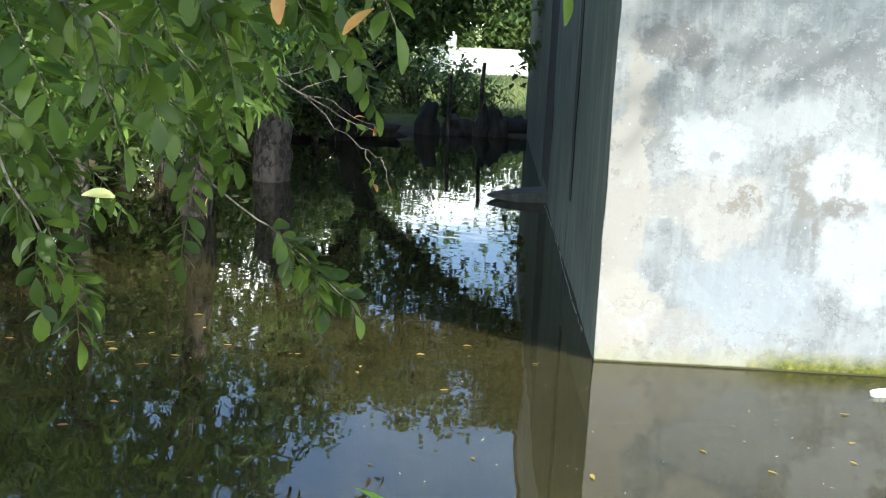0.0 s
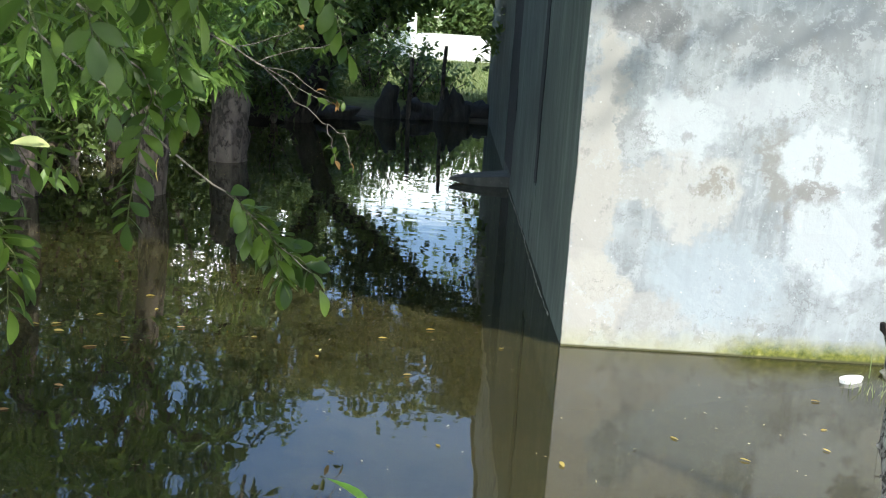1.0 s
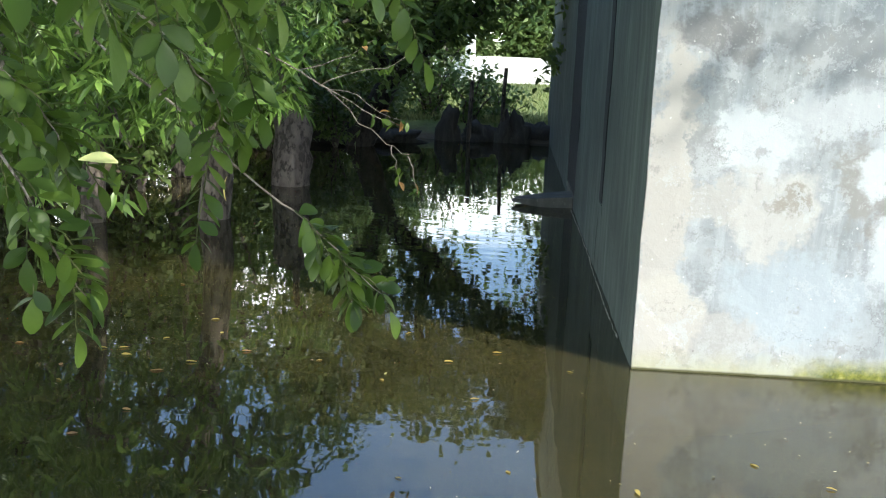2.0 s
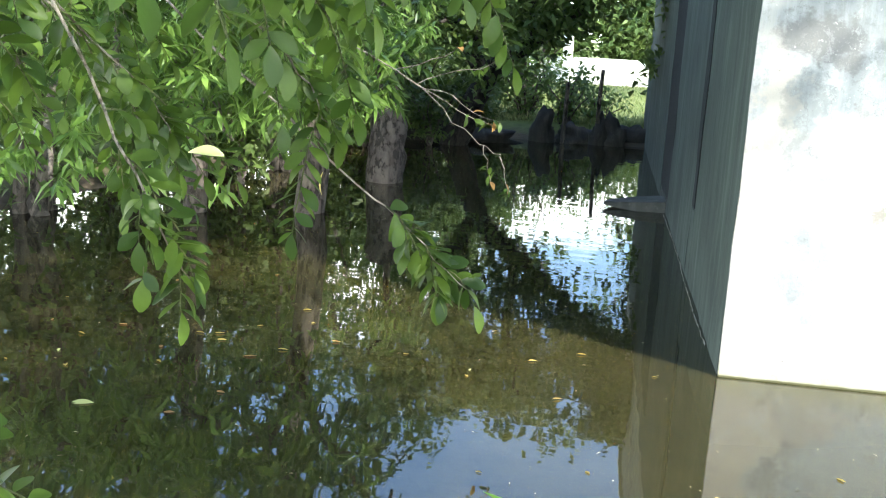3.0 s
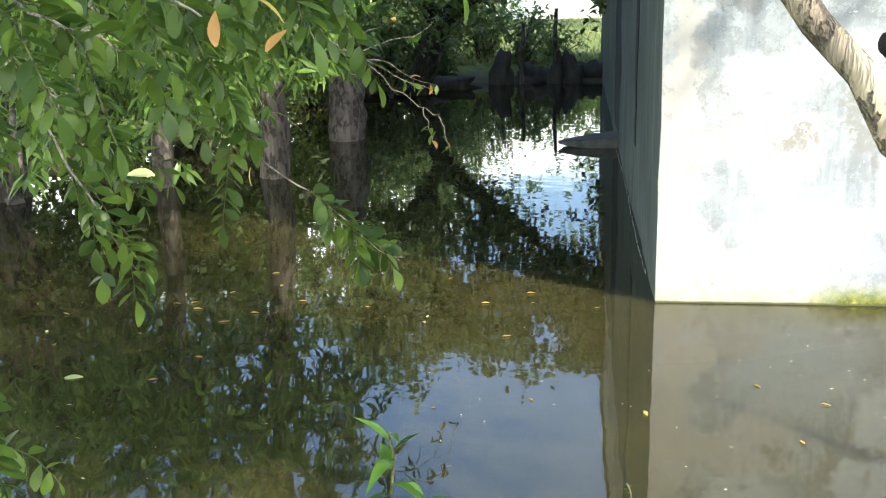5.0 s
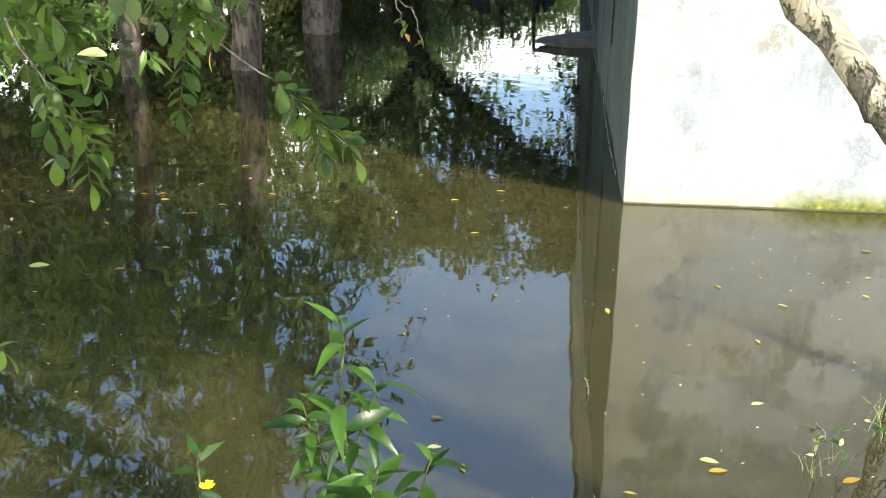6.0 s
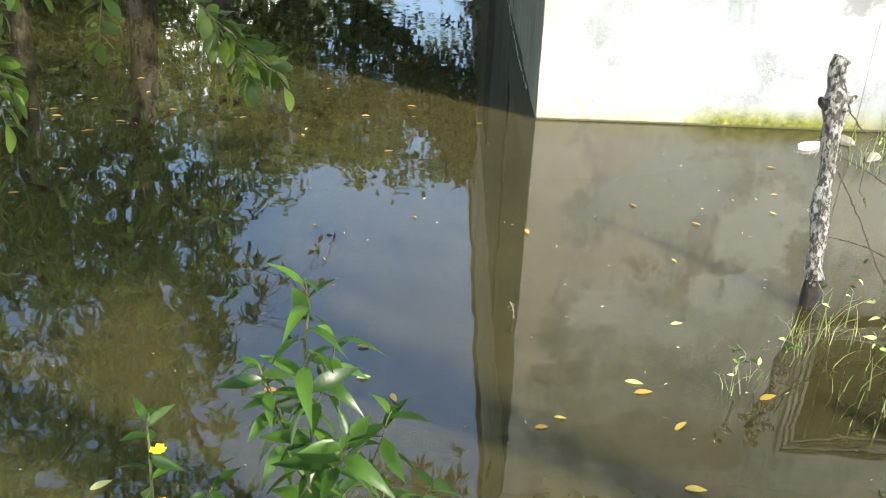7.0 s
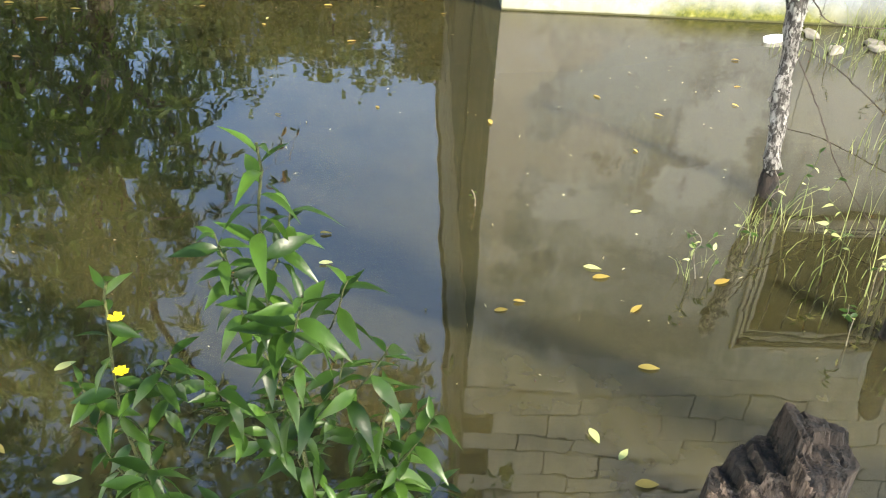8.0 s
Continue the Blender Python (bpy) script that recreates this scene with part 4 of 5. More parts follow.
def spray(path, label, fronds, seed, size=1.2, length=0.17, bare=0.2, aged=()):
    """A hanging twig that ends in a frond, with side fronds of paired oval leaflets; aged leaves are given as place, way, size and mesh."""
    r = np.random.default_rng(seed)
    ob = thing("leafy_branch", label, "branch", path[0], 0, "hanging branches")
    o = Vector(path[0])
    p = curve_points([Vector(q) - o for q in path], 16, 0.003, seed)
    part("twig", mesh_of("twig", *tube(p, np.linspace(0.0031, 0.0012, 16), 6, 0.1, True, seed), True), MAT_TWIG, ob)
    first = max(1, int(16 * bare))
    frond(ob, p[max(first, 9):], r, size)
    for i in range(fronds):
        k = min(14, first + int((i + r.uniform(0, 0.8)) * (14 - first) / fronds))
        d = Vector(p[k + 1] - p[k - 1]).normalized()
        side = d.cross(Vector((0, -0.3, 1))).normalized() * (1 if i % 2 else -1)
        out = (d * 0.75 + side * r.uniform(0.3, 0.9) + Vector((0, r.normal(0, 0.4), r.uniform(-0.7, 0.0)))).normalized()
        run = length * r.uniform(0.6, 1.15)
        q0 = Vector(p[k])
        q = curve_points([q0, q0 + out * run * 0.5 + Vector((0, 0, 0.01)), q0 + out * run + Vector((0, 0, -0.22 * run))], 8, 0.001, i)
        part("side_twig", mesh_of("side_twig", *tube(q, np.linspace(0.0020, 0.0009, 8), 5, 0.05), True), MAT_STEM, ob)
        frond(ob, q, r, size)
    for at, way, k, me in aged:
        leaf = new("leaf", me)
        leaf.parent = ob
        leaf.matrix_basis = leaf_turn(Vector(at) - o, way, r.normal(0, 0.3), k)
    return ob


DRIES = [leaf_mesh("dry_blade", 0.055, 0.024, "oval", f, d) for f, d in ((0.5, 0.5), (0.2, 0.3), (0.6, 0.2))]
for me, m in zip(DRIES, (MAT_BROWNLEAF, MAT_OVAL, MAT_OVAL)):
    me.materials.append(m)
BROWN_BLADE = leaf_mesh("aged_blade", 0.055, 0.024, "oval", 0.2, 0.2)
BROWN_BLADE.materials.append(MAT_BROWNLEAF)
ARCH, DROOP, SHADED, NEAR = "arching twig with oval green leaflets over the water", "drooping twig with oval green leaflets", "shaded twig with crowded oval leaflets", "shaded leafy twig close overhead with paired oval leaflets"
spray([(-0.92, 2.0, 1.66), (-0.70, 2.12, 1.43), (-0.54, 2.2, 1.26), (-0.45, 2.25, 1.18), (-0.36, 2.27, 1.09), (-0.29, 2.28, 1.02)], ARCH, 7, 3, 1.35, 0.12, 0.5, [((-0.60, 2.15, 1.29), (-0.3, -0.2, -1), 0.9, YELLOWS[0])])
spray([(-0.95, 1.58, 1.75), (-0.82, 1.60, 1.46), (-0.76, 1.60, 1.34), (-0.715, 1.60, 1.25), (-0.675, 1.60, 1.19)], DROOP, 8, 5, 1.1, 0.11, 0.25, [((-0.645, 1.52, 1.40), (1, 0.1, 0.12), 0.95, YELLOWS[1])])
spray([(-0.95, 1.7, 1.8), (-0.74, 1.8, 1.66), (-0.62, 1.83, 1.57), (-0.55, 1.85, 1.48), (-0.52, 1.86, 1.42)], DROOP, 8, 8, 0.98)
spray([(-1.1, 1.5, 1.8), (-0.94, 1.62, 1.64), (-0.82, 1.70, 1.50), (-0.76, 1.74, 1.40)], SHADED, 9, 11, 0.98)
spray([(-0.85, 1.2, 1.95), (-0.60, 1.25, 1.80), (-0.46, 1.28, 1.70), (-0.40, 1.30, 1.62)], SHADED, 9, 13, 0.9)
spray([(-0.7, 1.4, 1.95), (-0.45, 1.5, 1.82), (-0.33, 1.55, 1.76), (-0.24, 1.56, 1.70)], SHADED, 7, 17, 0.9)
spray([(-1.25, 1.9, 1.72), (-1.08, 2.0, 1.57), (-0.98, 2.05, 1.42), (-0.94, 2.06, 1.30)], DROOP, 10, 19, 1.0)
spray([(-0.95, 0.98, 1.5), (-0.80, 1.02, 1.32), (-0.74, 1.05, 1.18), (-0.71, 1.08, 1.02)], DROOP, 7, 23, 0.95)
for k, (x, y, z) in enumerate(((-1.25, 2.3, 1.75), (-1.0, 2.5, 1.74), (-1.35, 1.9, 1.58), (-0.78, 2.4, 1.8), (-1.5, 2.6, 1.62), (-1.05, 1.35, 1.74), (-0.66, 1.9, 1.87), (-1.2, 2.9, 1.72), (-0.58, 1.45, 1.92))):
    spray([(x - 0.1, y, z + 0.12), (x, y + 0.03, z), (x + 0.09, y + 0.05, z - 0.11), (x + 0.12, y + 0.06, z - 0.17)], SHADED, 9, 50 + k, 1.0, 0.17, 0.05)
# twigs an arm's length from the eye
spray([(-0.66, 0.80, 1.84), (-0.52, 0.84, 1.76), (-0.42, 0.87, 1.71), (-0.35, 0.90, 1.67)], NEAR, 7, 81, 0.78, 0.13, 0.1)
spray([(-0.56, 0.96, 1.86), (-0.43, 0.98, 1.78), (-0.33, 0.98, 1.73), (-0.26, 0.97, 1.69)], NEAR, 7, 83, 0.78, 0.12, 0.15)
spray([(-0.46, 0.72, 1.90), (-0.32, 0.74, 1.83), (-0.21, 0.76, 1.79), (-0.13, 0.76, 1.76)], NEAR, 4, 87, 0.75, 0.10, 0.3,
      [((-0.14, 0.70, 1.73), (1, 0.3, -0.5), 0.65, YELLOWS[0]), ((-0.175, 0.70, 1.718), (-0.3, 0.3, -1), 0.6, BROWN_BLADE), ((-0.11, 0.70, 1.70), (-1.0, 0.3, -0.6), 0.55, BROWN_BLADE)])
spray([(-0.20, 0.86, 1.88), (-0.09, 0.85, 1.81), (0.0, 0.84, 1.78), (0.06, 0.83, 1.76)], NEAR, 2, 91, 0.75, 0.07, 0.5)


# ---- grey bare twigs with dry leaves ----
def bare_branch():
    ob = thing("bare_branch", "thin grey bare branch with a few dry leaves", "branch", (-1.25, 5.1, 1.52))
    o = Vector((-1.25, 5.1, 1.52))
    main = [(-1.25, 5.1, 1.52), (-1.02, 5.0, 1.43), (-0.82, 5.0, 1.31), (-0.65, 5.0, 1.16), (-0.52, 5.0, 1.06), (-0.41, 5.0, 1.0)]
    p = curve_points([Vector(q) - o for q in main], 16, 0.006, 2)
    part("twig", mesh_of("twig", *tube(p, np.linspace(0.0045, 0.0016, 16), 6, 0.12), True), MAT_TWIG, ob)
    for i, q in enumerate(([(-0.82, 5, 1.31), (-0.68, 4.98, 1.30), (-0.54, 5.02, 1.20), (-0.42, 5.0, 1.17)], [(-0.9, 5, 1.36), (-0.72, 5.05, 1.26), (-0.58, 5.0, 1.19), (-0.47, 5, 1.16)], [(-0.86, 5, 1.33), (-0.66, 5, 1.41), (-0.52, 5, 1.43), (-0.42, 5, 1.5)],
                           [(-0.5, 5, 1.05), (-0.47, 5, 0.95), (-0.45, 5, 0.86)], [(-0.95, 5, 1.4), (-0.72, 5, 1.48), (-0.6, 5, 1.56)], [(-0.41, 5.0, 1.0), (-0.38, 5.0, 0.92), (-0.36, 5, 0.82)])):
        c = curve_points([Vector(k) - o for k in q], 9, 0.003, i)
        part("side_twig", mesh_of("side_twig", *tube(c, np.linspace(0.0032, 0.0012, 9), 5, 0.1), True), MAT_TWIG, ob)
        r = np.random.default_rng(i)
        for k in range(6):
            me = DRIES[r.integers(0, len(DRIES))]
            leaf = new("leaf", me)
            leaf.parent = ob
            leaf.matrix_basis = leaf_turn(Vector(c[r.integers(4, 9)]), Vector(r.normal(0, 1, 3)) + Vector((0.3, 0, -0.6)), r.normal(0, 0.6), r.uniform(0.7, 1.2))
    return ob


bare_branch()

# ---- upright waterside plants with lance-shaped leaves ----
LANCES = [leaf_mesh("lance_blade", 0.078, 0.025, "lance", f, d) for f, d in ((0.4, 0.25), (0.3, 0.55), (0.5, 0.1), (0.35, 0.8))]
for me in LANCES:
    me.materials.append(MAT_WILLOW)


def flower(parent, at, r):
    bm = bmesh.new()
    for k in range(4):
        a = k * math.pi / 2 + r.uniform(-0.2, 0.2)
        d, s = Vector((math.cos(a), math.sin(a), 0.25)), Vector((-math.sin(a), math.cos(a), 0))
        pts = [Vector((0, 0, 0)), d * 0.007 + s * 0.007, d * 0.013 + s * 0.006, d * 0.012, d * 0.013 - s * 0.006, d * 0.007 - s * 0.007]
        bm.faces.new([bm.verts.new(Vector(at) + q) for q in pts])
    part("flower", bm, MAT_PETAL, parent, "yellow four-petalled flower")


def willow_plant(foot, top, label, seed, branches=7, leaves=16, bloom=0):
    r = np.random.default_rng(seed)
    ob = thing("waterside_plant", label, "plant", foot, 0, "waterside plants")
    o = Vector(foot)
    t = Vector(top) - o
    p = curve_points([(0, 0, -0.1), t * 0.3 + Vector((0.02, 0.01, 0)), t * 0.65 + Vector((-0.015, 0, 0)), t], 18, 0.003, seed)
    part("stem", mesh_of("stem", *tube(p, np.linspace(0.006, 0.002, 18), 7, 0.06, True, seed), True), MAT_STEM, ob)
    rails = [(p[5:], leaves * 2)]
    for i in range(branches):
        k = 4 + int(i * 10 / max(1, branches)) + r.integers(0, 2)
        a = i * 2.4 + r.uniform(-0.4, 0.4)
        length = t.length * r.uniform(0.11, 0.21) * (1.25 - k / 22)
        q0 = Vector(p[k])
        out = Vector((math.cos(a), math.sin(a), 0))
        q = curve_points([q0, q0 + out * length * 0.6 + Vector((0, 0, length * 0.35)), q0 + out * length * 0.9 + Vector((0, 0, length * 0.95))], 8, 0.002, i)
        part("side_stem", mesh_of("side_stem", *tube(q, np.linspace(0.003, 0.0013, 8), 5, 0.05), True), MAT_STEM, ob)
        rails.append((q, leaves))
    for rail, count in rails:
        rail = np.array(rail)
        for j in range(count):
            f = ((j + 0.5) / count) ** 0.8
            s = f * (len(rail) - 1)
            i = min(int(s), len(rail) - 2)
            at = rail[i] + (rail[i + 1] - rail[i]) * (s - i)
            d = Vector(rail[i + 1] - rail[i]).normalized()
            a = j * 2.4 + r.uniform(-0.3, 0.3)
            out = Vector((math.cos(a), math.sin(a), 0))
            lift = -0.35 + 1.5 * f ** 4
            leaf = new("leaf", LANCES[r.integers(0, 4)])
            leaf.parent = ob
            leaf.matrix_basis = leaf_turn(at, out + d * lift + Vector((0, 0, r.normal(0, 0.2))), r.normal(0, 0.4), r.uniform(0.75, 1.25) * (1.0 - 0.35 * f ** 5))
    for k in range(bloom):
        flower(ob, Vector(p[15 - 2 * k]) + Vector((0.02, -0.02, 0.01)), r)
    return ob


willow_plant((-0.05, 1.24, -0.05), (-0.10, 1.08, 1.11), "leafy green plant with lance-shaped leaves in the water", 4, 12, 16)
willow_plant((-0.37, 1.22, -0.05), (-0.36, 1.16, 0.82), "leafy green plant with small yellow flowers", 9, 6, 12, 2)
willow_plant((0.12, 1.30, -0.05), (0.10, 1.20, 0.56), "low leafy green plant with lance-shaped leaves", 15, 5, 12)



# ---- the weathered post, poles, stump ----
def build_post():
    ob = thing("fence_post", "weathered grey wooden fence post with peeling bark and lichen", "post", (1.535, 2.9, 0))
    path = curve_points([(0, -0.02, -0.45), (0.0, 0.0, 0.0), (0.012, 0.10, 0.3), (0.018, 0.19, 0.62), (0.02, 0.25, 0.86)], 26, 0.003, 4)
    radii = [0.031 + 0.004 * math.sin(i * 1.1) + (0.010 if i in (20, 21) else 0) - (0.006 if i > 23 else 0) for i in range(26)]
    part("wet_foot", mesh_of("wet_foot", *tube(path[:9], radii[:9], 14, 0.10, True, 5), True), MAT_ROT, ob, "dark wet foot")
    part("stake", mesh_of("stake", *tube(path[8:], radii[8:], 14, 0.10, True, 5), True), MAT_POSTBARK, ob)
    r = np.random.default_rng(12)
    for k in range(26):
        i = r.integers(7, 25)
        a = r.uniform(0, 2 * math.pi)
        d = Vector((math.cos(a), math.sin(a), r.uniform(-0.2, 0.5)))
        q = Vector(path[i]) + d * radii[i] * 0.8
        size = r.uniform(0.005, 0.010)
        part("knob", mesh_of("knob", *tube([q, q + d * size, q + d * size * 1.9], [size * 1.1, size * 0.9, size * 0.4], 6, 0.3, True, k)), MAT_POSTBARK, ob)
    q = Vector(path[21])
    part("snag", mesh_of("snag", *tube([q + Vector((0.02, 0, 0)), q + Vector((0.05, -0.01, -0.004)), q + Vector((0.07, -0.01, 0.012))], [0.017, 0.014, 0.006], 7, 0.2)), MAT_POSTBARK, ob)
    q = Vector(path[20])
    part("snag", mesh_of("snag", *tube([q + Vector((-0.02, 0, 0)), q + Vector((-0.05, 0.0, 0.03)), q + Vector((-0.06, 0, 0.045))], [0.02, 0.017, 0.008], 7, 0.25, True, 2)), MAT_ROT, ob)


def barbed_wire(ends, seed):
    ob = thing("barbed_wire", "sagging rusty barbed wire strand by the post", "wire", ends[0], 0, "wire strands")
    o = Vector(ends[0])
    p = curve_points([Vector(q) - o for q in ends], 40, 0.0015, seed)
    v, f = [], []
    for ph in (0, math.pi):
        tw = [Vector(q) + Vector((math.cos(i * 1.3 + ph), math.sin(i * 1.3 + ph), 0.3)) * 0.0022 for i, q in enumerate(p)]
        v, f = tube(tw, [0.0016] * 40, 5, 0.0, True, 0, (v, f))
    part("strand", mesh_of("strand", v, f), MAT_WIRE, ob)
    r = np.random.default_rng(seed)
    for i in range(3, 38, 5):
        q = Vector(p[i])
        v, f = [], []
        for _ in range(2):
            d = Vector(r.normal(0, 1, 3)).normalized() * 0.014
            v, f = tube([q - d, q, q + d], [0.0008, 0.0018, 0.0008], 4, 0, True, 0, (v, f))
        part("barb", mesh_of("barb", v, f), MAT_WIRE, ob)


def build_stump():
    ob = thing("tree_stump", "charred rotten broken wooden stump at the water's edge", "stump", (0.935, 1.27, -0.09))
    sides, rings = 72, 22
    verts, faces = [], []

    def top(x, y):
        xx = x + 0.012 * noise.noise(Vector((x * 20, y * 20, 5)))
        block = 0.40 if xx > 0.02 else 0.345 if xx > -0.03 else 0.315 if xx > -0.075 else 0.28
        spike = 0.045 if abs(xx - 0.036) < 0.013 and y > 0.0 else 0.03 if xx > 0.06 and y > 0.03 else 0.0
        front = -0.9 * max(0.0, -0.02 - y) if xx < 0.02 else -0.5 * max(0.0, -0.05 - y)
        grain = 0.009 * noise.noise(Vector((x * 60, y * 8, 1))) + 0.007 * noise.noise(Vector((x * 130, y * 20, 6)))
        return block + spike + front + grain

    for j in range(rings):
        s = j / (rings - 1)
        for k in range(sides):
            a = 2 * math.pi * (k + 0.5 * (j % 2)) / sides
            edge = 1 + 0.10 * noise.noise(Vector((math.cos(a) * 2.5, math.sin(a) * 2.5, 3))) + 0.05 * noise.noise(Vector((math.cos(a) * 9, math.sin(a) * 9, 1)))
            x, y = 0.145 * s * edge * math.cos(a), 0.11 * s * edge * math.sin(a)
            verts.append((x, y, top(x, y)))
    for j in range(rings - 1):
        for k in range(sides):
            k2 = (k + 1) % sides
            faces.append((j * sides + k, (j + 1) * sides + k, (j + 1) * sides + k2, j * sides + k2))
    prev = [(rings - 1) * sides + k for k in range(sides)]
    walls = []
    for level in range(1, 7):
        now = []
        for k in range(sides):
            x, y, z = verts[(rings - 1) * sides + k]
            f = level / 6
            groove = 1 + 0.12 * f + 0.05 * noise.noise(Vector((k * 0.9, f * 1.2, 4)))
            groove += 0.035 * noise.cell(Vector((k * 0.37, f * 2.2, 8)))
            now.append(len(verts))
            verts.append((x * groove, y * groove, z + (-0.3 - z) * f))
        for k in range(sides):
            k2 = (k + 1) % sides
            walls.append((prev[k], now[k], now[k2], prev[k2]))
        prev = now
    def charred(q):
        x, y = (sum(verts[i][a] for i in q) / len(q) for a in (0, 1))
        return x > 0.03 or y > -0.01 - 0.2 * x + 0.03 * noise.noise(Vector((x * 25, y * 25, 6)))

    part("charred_top", mesh_of("charred_top", verts[:rings * sides], [q for q in faces if charred(q)]), MAT_ROT, ob, "charred black broken top")
    part("split_face", mesh_of("split_face", verts[:rings * sides], [q for q in faces if not charred(q)]), MAT_BLEACHED, ob, "sun-bleached split wood")
    first = (rings - 1) * sides
    for burnt, m, text in ((True, MAT_ROT, "charred black side"), (False, MAT_BLEACHED, "sun-bleached split wood")):
        part("wood", mesh_of("wood", verts[first:], [tuple(i - first for i in q) for q in walls if charred(q) == burnt]), m, ob, text)


def pole(name, label, path, radii, bark, stubs=(), category="pole"):
    ob = thing(name, label, category, path[0])
    o = Vector(path[0])
    p = curve_points([Vector(q) - o for q in path], 18, 0.002, len(label))
    part("wood", mesh_of("wood", *tube(p, np.linspace(radii[0], radii[1], 18), 14, 0.06, True, 8), True), bark, ob)
    for at, way, r0 in stubs:
        q = Vector(at) - o
        d = Vector(way)
        part("stub", mesh_of("stub", *tube([q, q + d * 0.5, q + d], [r0, r0 * 0.9, r0 * 0.8], 9, 0.12)), bark, ob)
    return ob


build_post()
barbed_wire([(1.575, 3.12, 0.78), (1.68, 3.2, 0.62), (1.85, 3.3, 0.52), (2.3, 3.4, 0.5), (3.6, 3.6, 0.62)], 1)
barbed_wire([(1.57, 3.02, 0.5), (1.66, 2.95, 0.34), (1.74, 2.75, 0.14), (1.85, 2.4, 0.03), (2.1, 2.2, 0.06)], 2)
barbed_wire([(2.0, 3.9, 0.2), (2.12, 3.7, 0.16), (2.2, 3.3, 0.1), (2.25, 2.9, 0.05), (2.4, 2.5, 0.08)], 3)
build_stump()
pole("leaning_pole", "leaning bark-covered pole partly in bright sun", [(x + 0.003, y, z) for x, y, z in ((1.0, -0.2, -0.05), (0.8, 0.0, 0.75), (0.5, 0.2, 1.37), (0.369, 0.241, 1.55), (0.295, 0.263, 1.64), (0.266, 0.27, 1.677), (0.24, 0.277, 1.711), (0.183, 0.291, 1.79), (0.06, 0.31, 1.95))], (0.0082, 0.0066), MAT_POLE, [((0.305, 0.263, 1.632), (0.008, 0.01, -0.014), 0.005)])
pole("cut_branch", "dark cut branch end jutting over the water", [(1.5, 1.35, 1.1), (1.0, 1.58, 1.40), (0.80, 1.68, 1.57), (0.755, 1.695, 1.60)], (0.035, 0.022), MAT_ROT, (), "branch")
pole("broken_stake", "short broken dark stake standing in shallow water", [(1.60, 2.02, -0.3), (1.64, 2.06, 0.1), (1.68, 2.1, 0.3), (1.70, 2.12, 0.36)], (0.045, 0.03), MAT_ROT, (), "stake")


# ---- shore weeds, stones, litter ----
def grass_tuft(at, count, height, spread, seed, label="thin green and straw-coloured grass tuft in the water"):
    r = np.random.default_rng(seed)
    v, f = [], []
    for i in range(count):
        a = r.uniform(0, 2 * math.pi)
        h = height * r.uniform(0.45, 1.1)
        lean = r.uniform(0.05, 0.55) * h
        q = Vector((r.normal(0, spread), r.normal(0, spread), -0.04))
        w = r.uniform(0.0014, 0.0038)
        side = Vector((-math.sin(a), math.cos(a), 0)) * w
        out = Vector((math.cos(a), math.sin(a), 0))
        base = len(v)
        for s in (0, 0.35, 0.7, 1.0):
            c = q + out * lean * s * s + Vector((0, 0, h * (s - 0.28 * s * s)))
            k = 1 - 0.9 * s
            v += [c - side * k, c + side * k + Vector((0, 0, w * 0.4))]
        for s in range(3):
            f.append((base + 2 * s, base + 2 * s + 1, base + 2 * s + 3, base + 2 * s + 2))
    me = mesh_of("grass_tuft", v, f)
    me.materials.append(MAT_GRASS)
    ob = new("grass_tuft", me)
    ob.matrix_world = pose(*at)
    return tagged(ob, label, "grass", "grass tufts", "stuff")


for i, (x, y, n, h, sp) in enumerate(((1.38, 2.6, 26, 0.22, 0.03), (1.50, 2.72, 22, 0.26, 0.05), (1.60, 2.3, 22, 0.24, 0.07), (1.72, 2.45, 18, 0.26, 0.09), (1.78, 2.2, 20, 0.26, 0.08), (1.08, 2.36, 9, 0.2, 0.02), (1.16, 2.42, 6, 0.2, 0.02),
                                      (2.35, 4.3, 40, 0.22, 0.10), (2.6, 4.15, 60, 0.25, 0.12), (2.85, 4.4, 60, 0.3, 0.12), (2.95, 4.65, 70, 0.42, 0.10), (2.15, 4.35, 22, 0.16, 0.06), (3.1, 4.2, 60, 0.3, 0.14), (2.2, 3.2, 30, 0.25, 0.08), (1.52, 2.42, 12, 0.3, 0.06), (1.66, 2.62, 14, 0.32, 0.08), (1.86, 2.6, 22, 0.3, 0.1), (1.44, 2.66, 20, 0.3, 0.03), (1.45, 2.2, 16, 0.16, 0.04), (2.72, 4.62, 60, 0.32, 0.07), (2.9, 4.66, 70, 0.4, 0.08), (3.1, 4.6, 70, 0.36, 0.09), (2.6, 4.5, 40, 0.16, 0.08), (1.40, 2.68, 16, 0.2, 0.025), (1.74, 2.32, 12, 0.26, 0.06))):
    grass_tuft((x, y, 0), n if y > 3 else max(5, n // 2), h, sp, 100 + i)


WEED_BLADES = [leaf_mesh("weed_blade", 0.034, 0.013, "lance", f, d) for f, d in ((0.4, 0.2), (0.3, 0.5))]
WEED_BLADES[0].materials.append(MAT_WILLOW)
WEED_BLADES[1].materials.append(MAT_PALE)


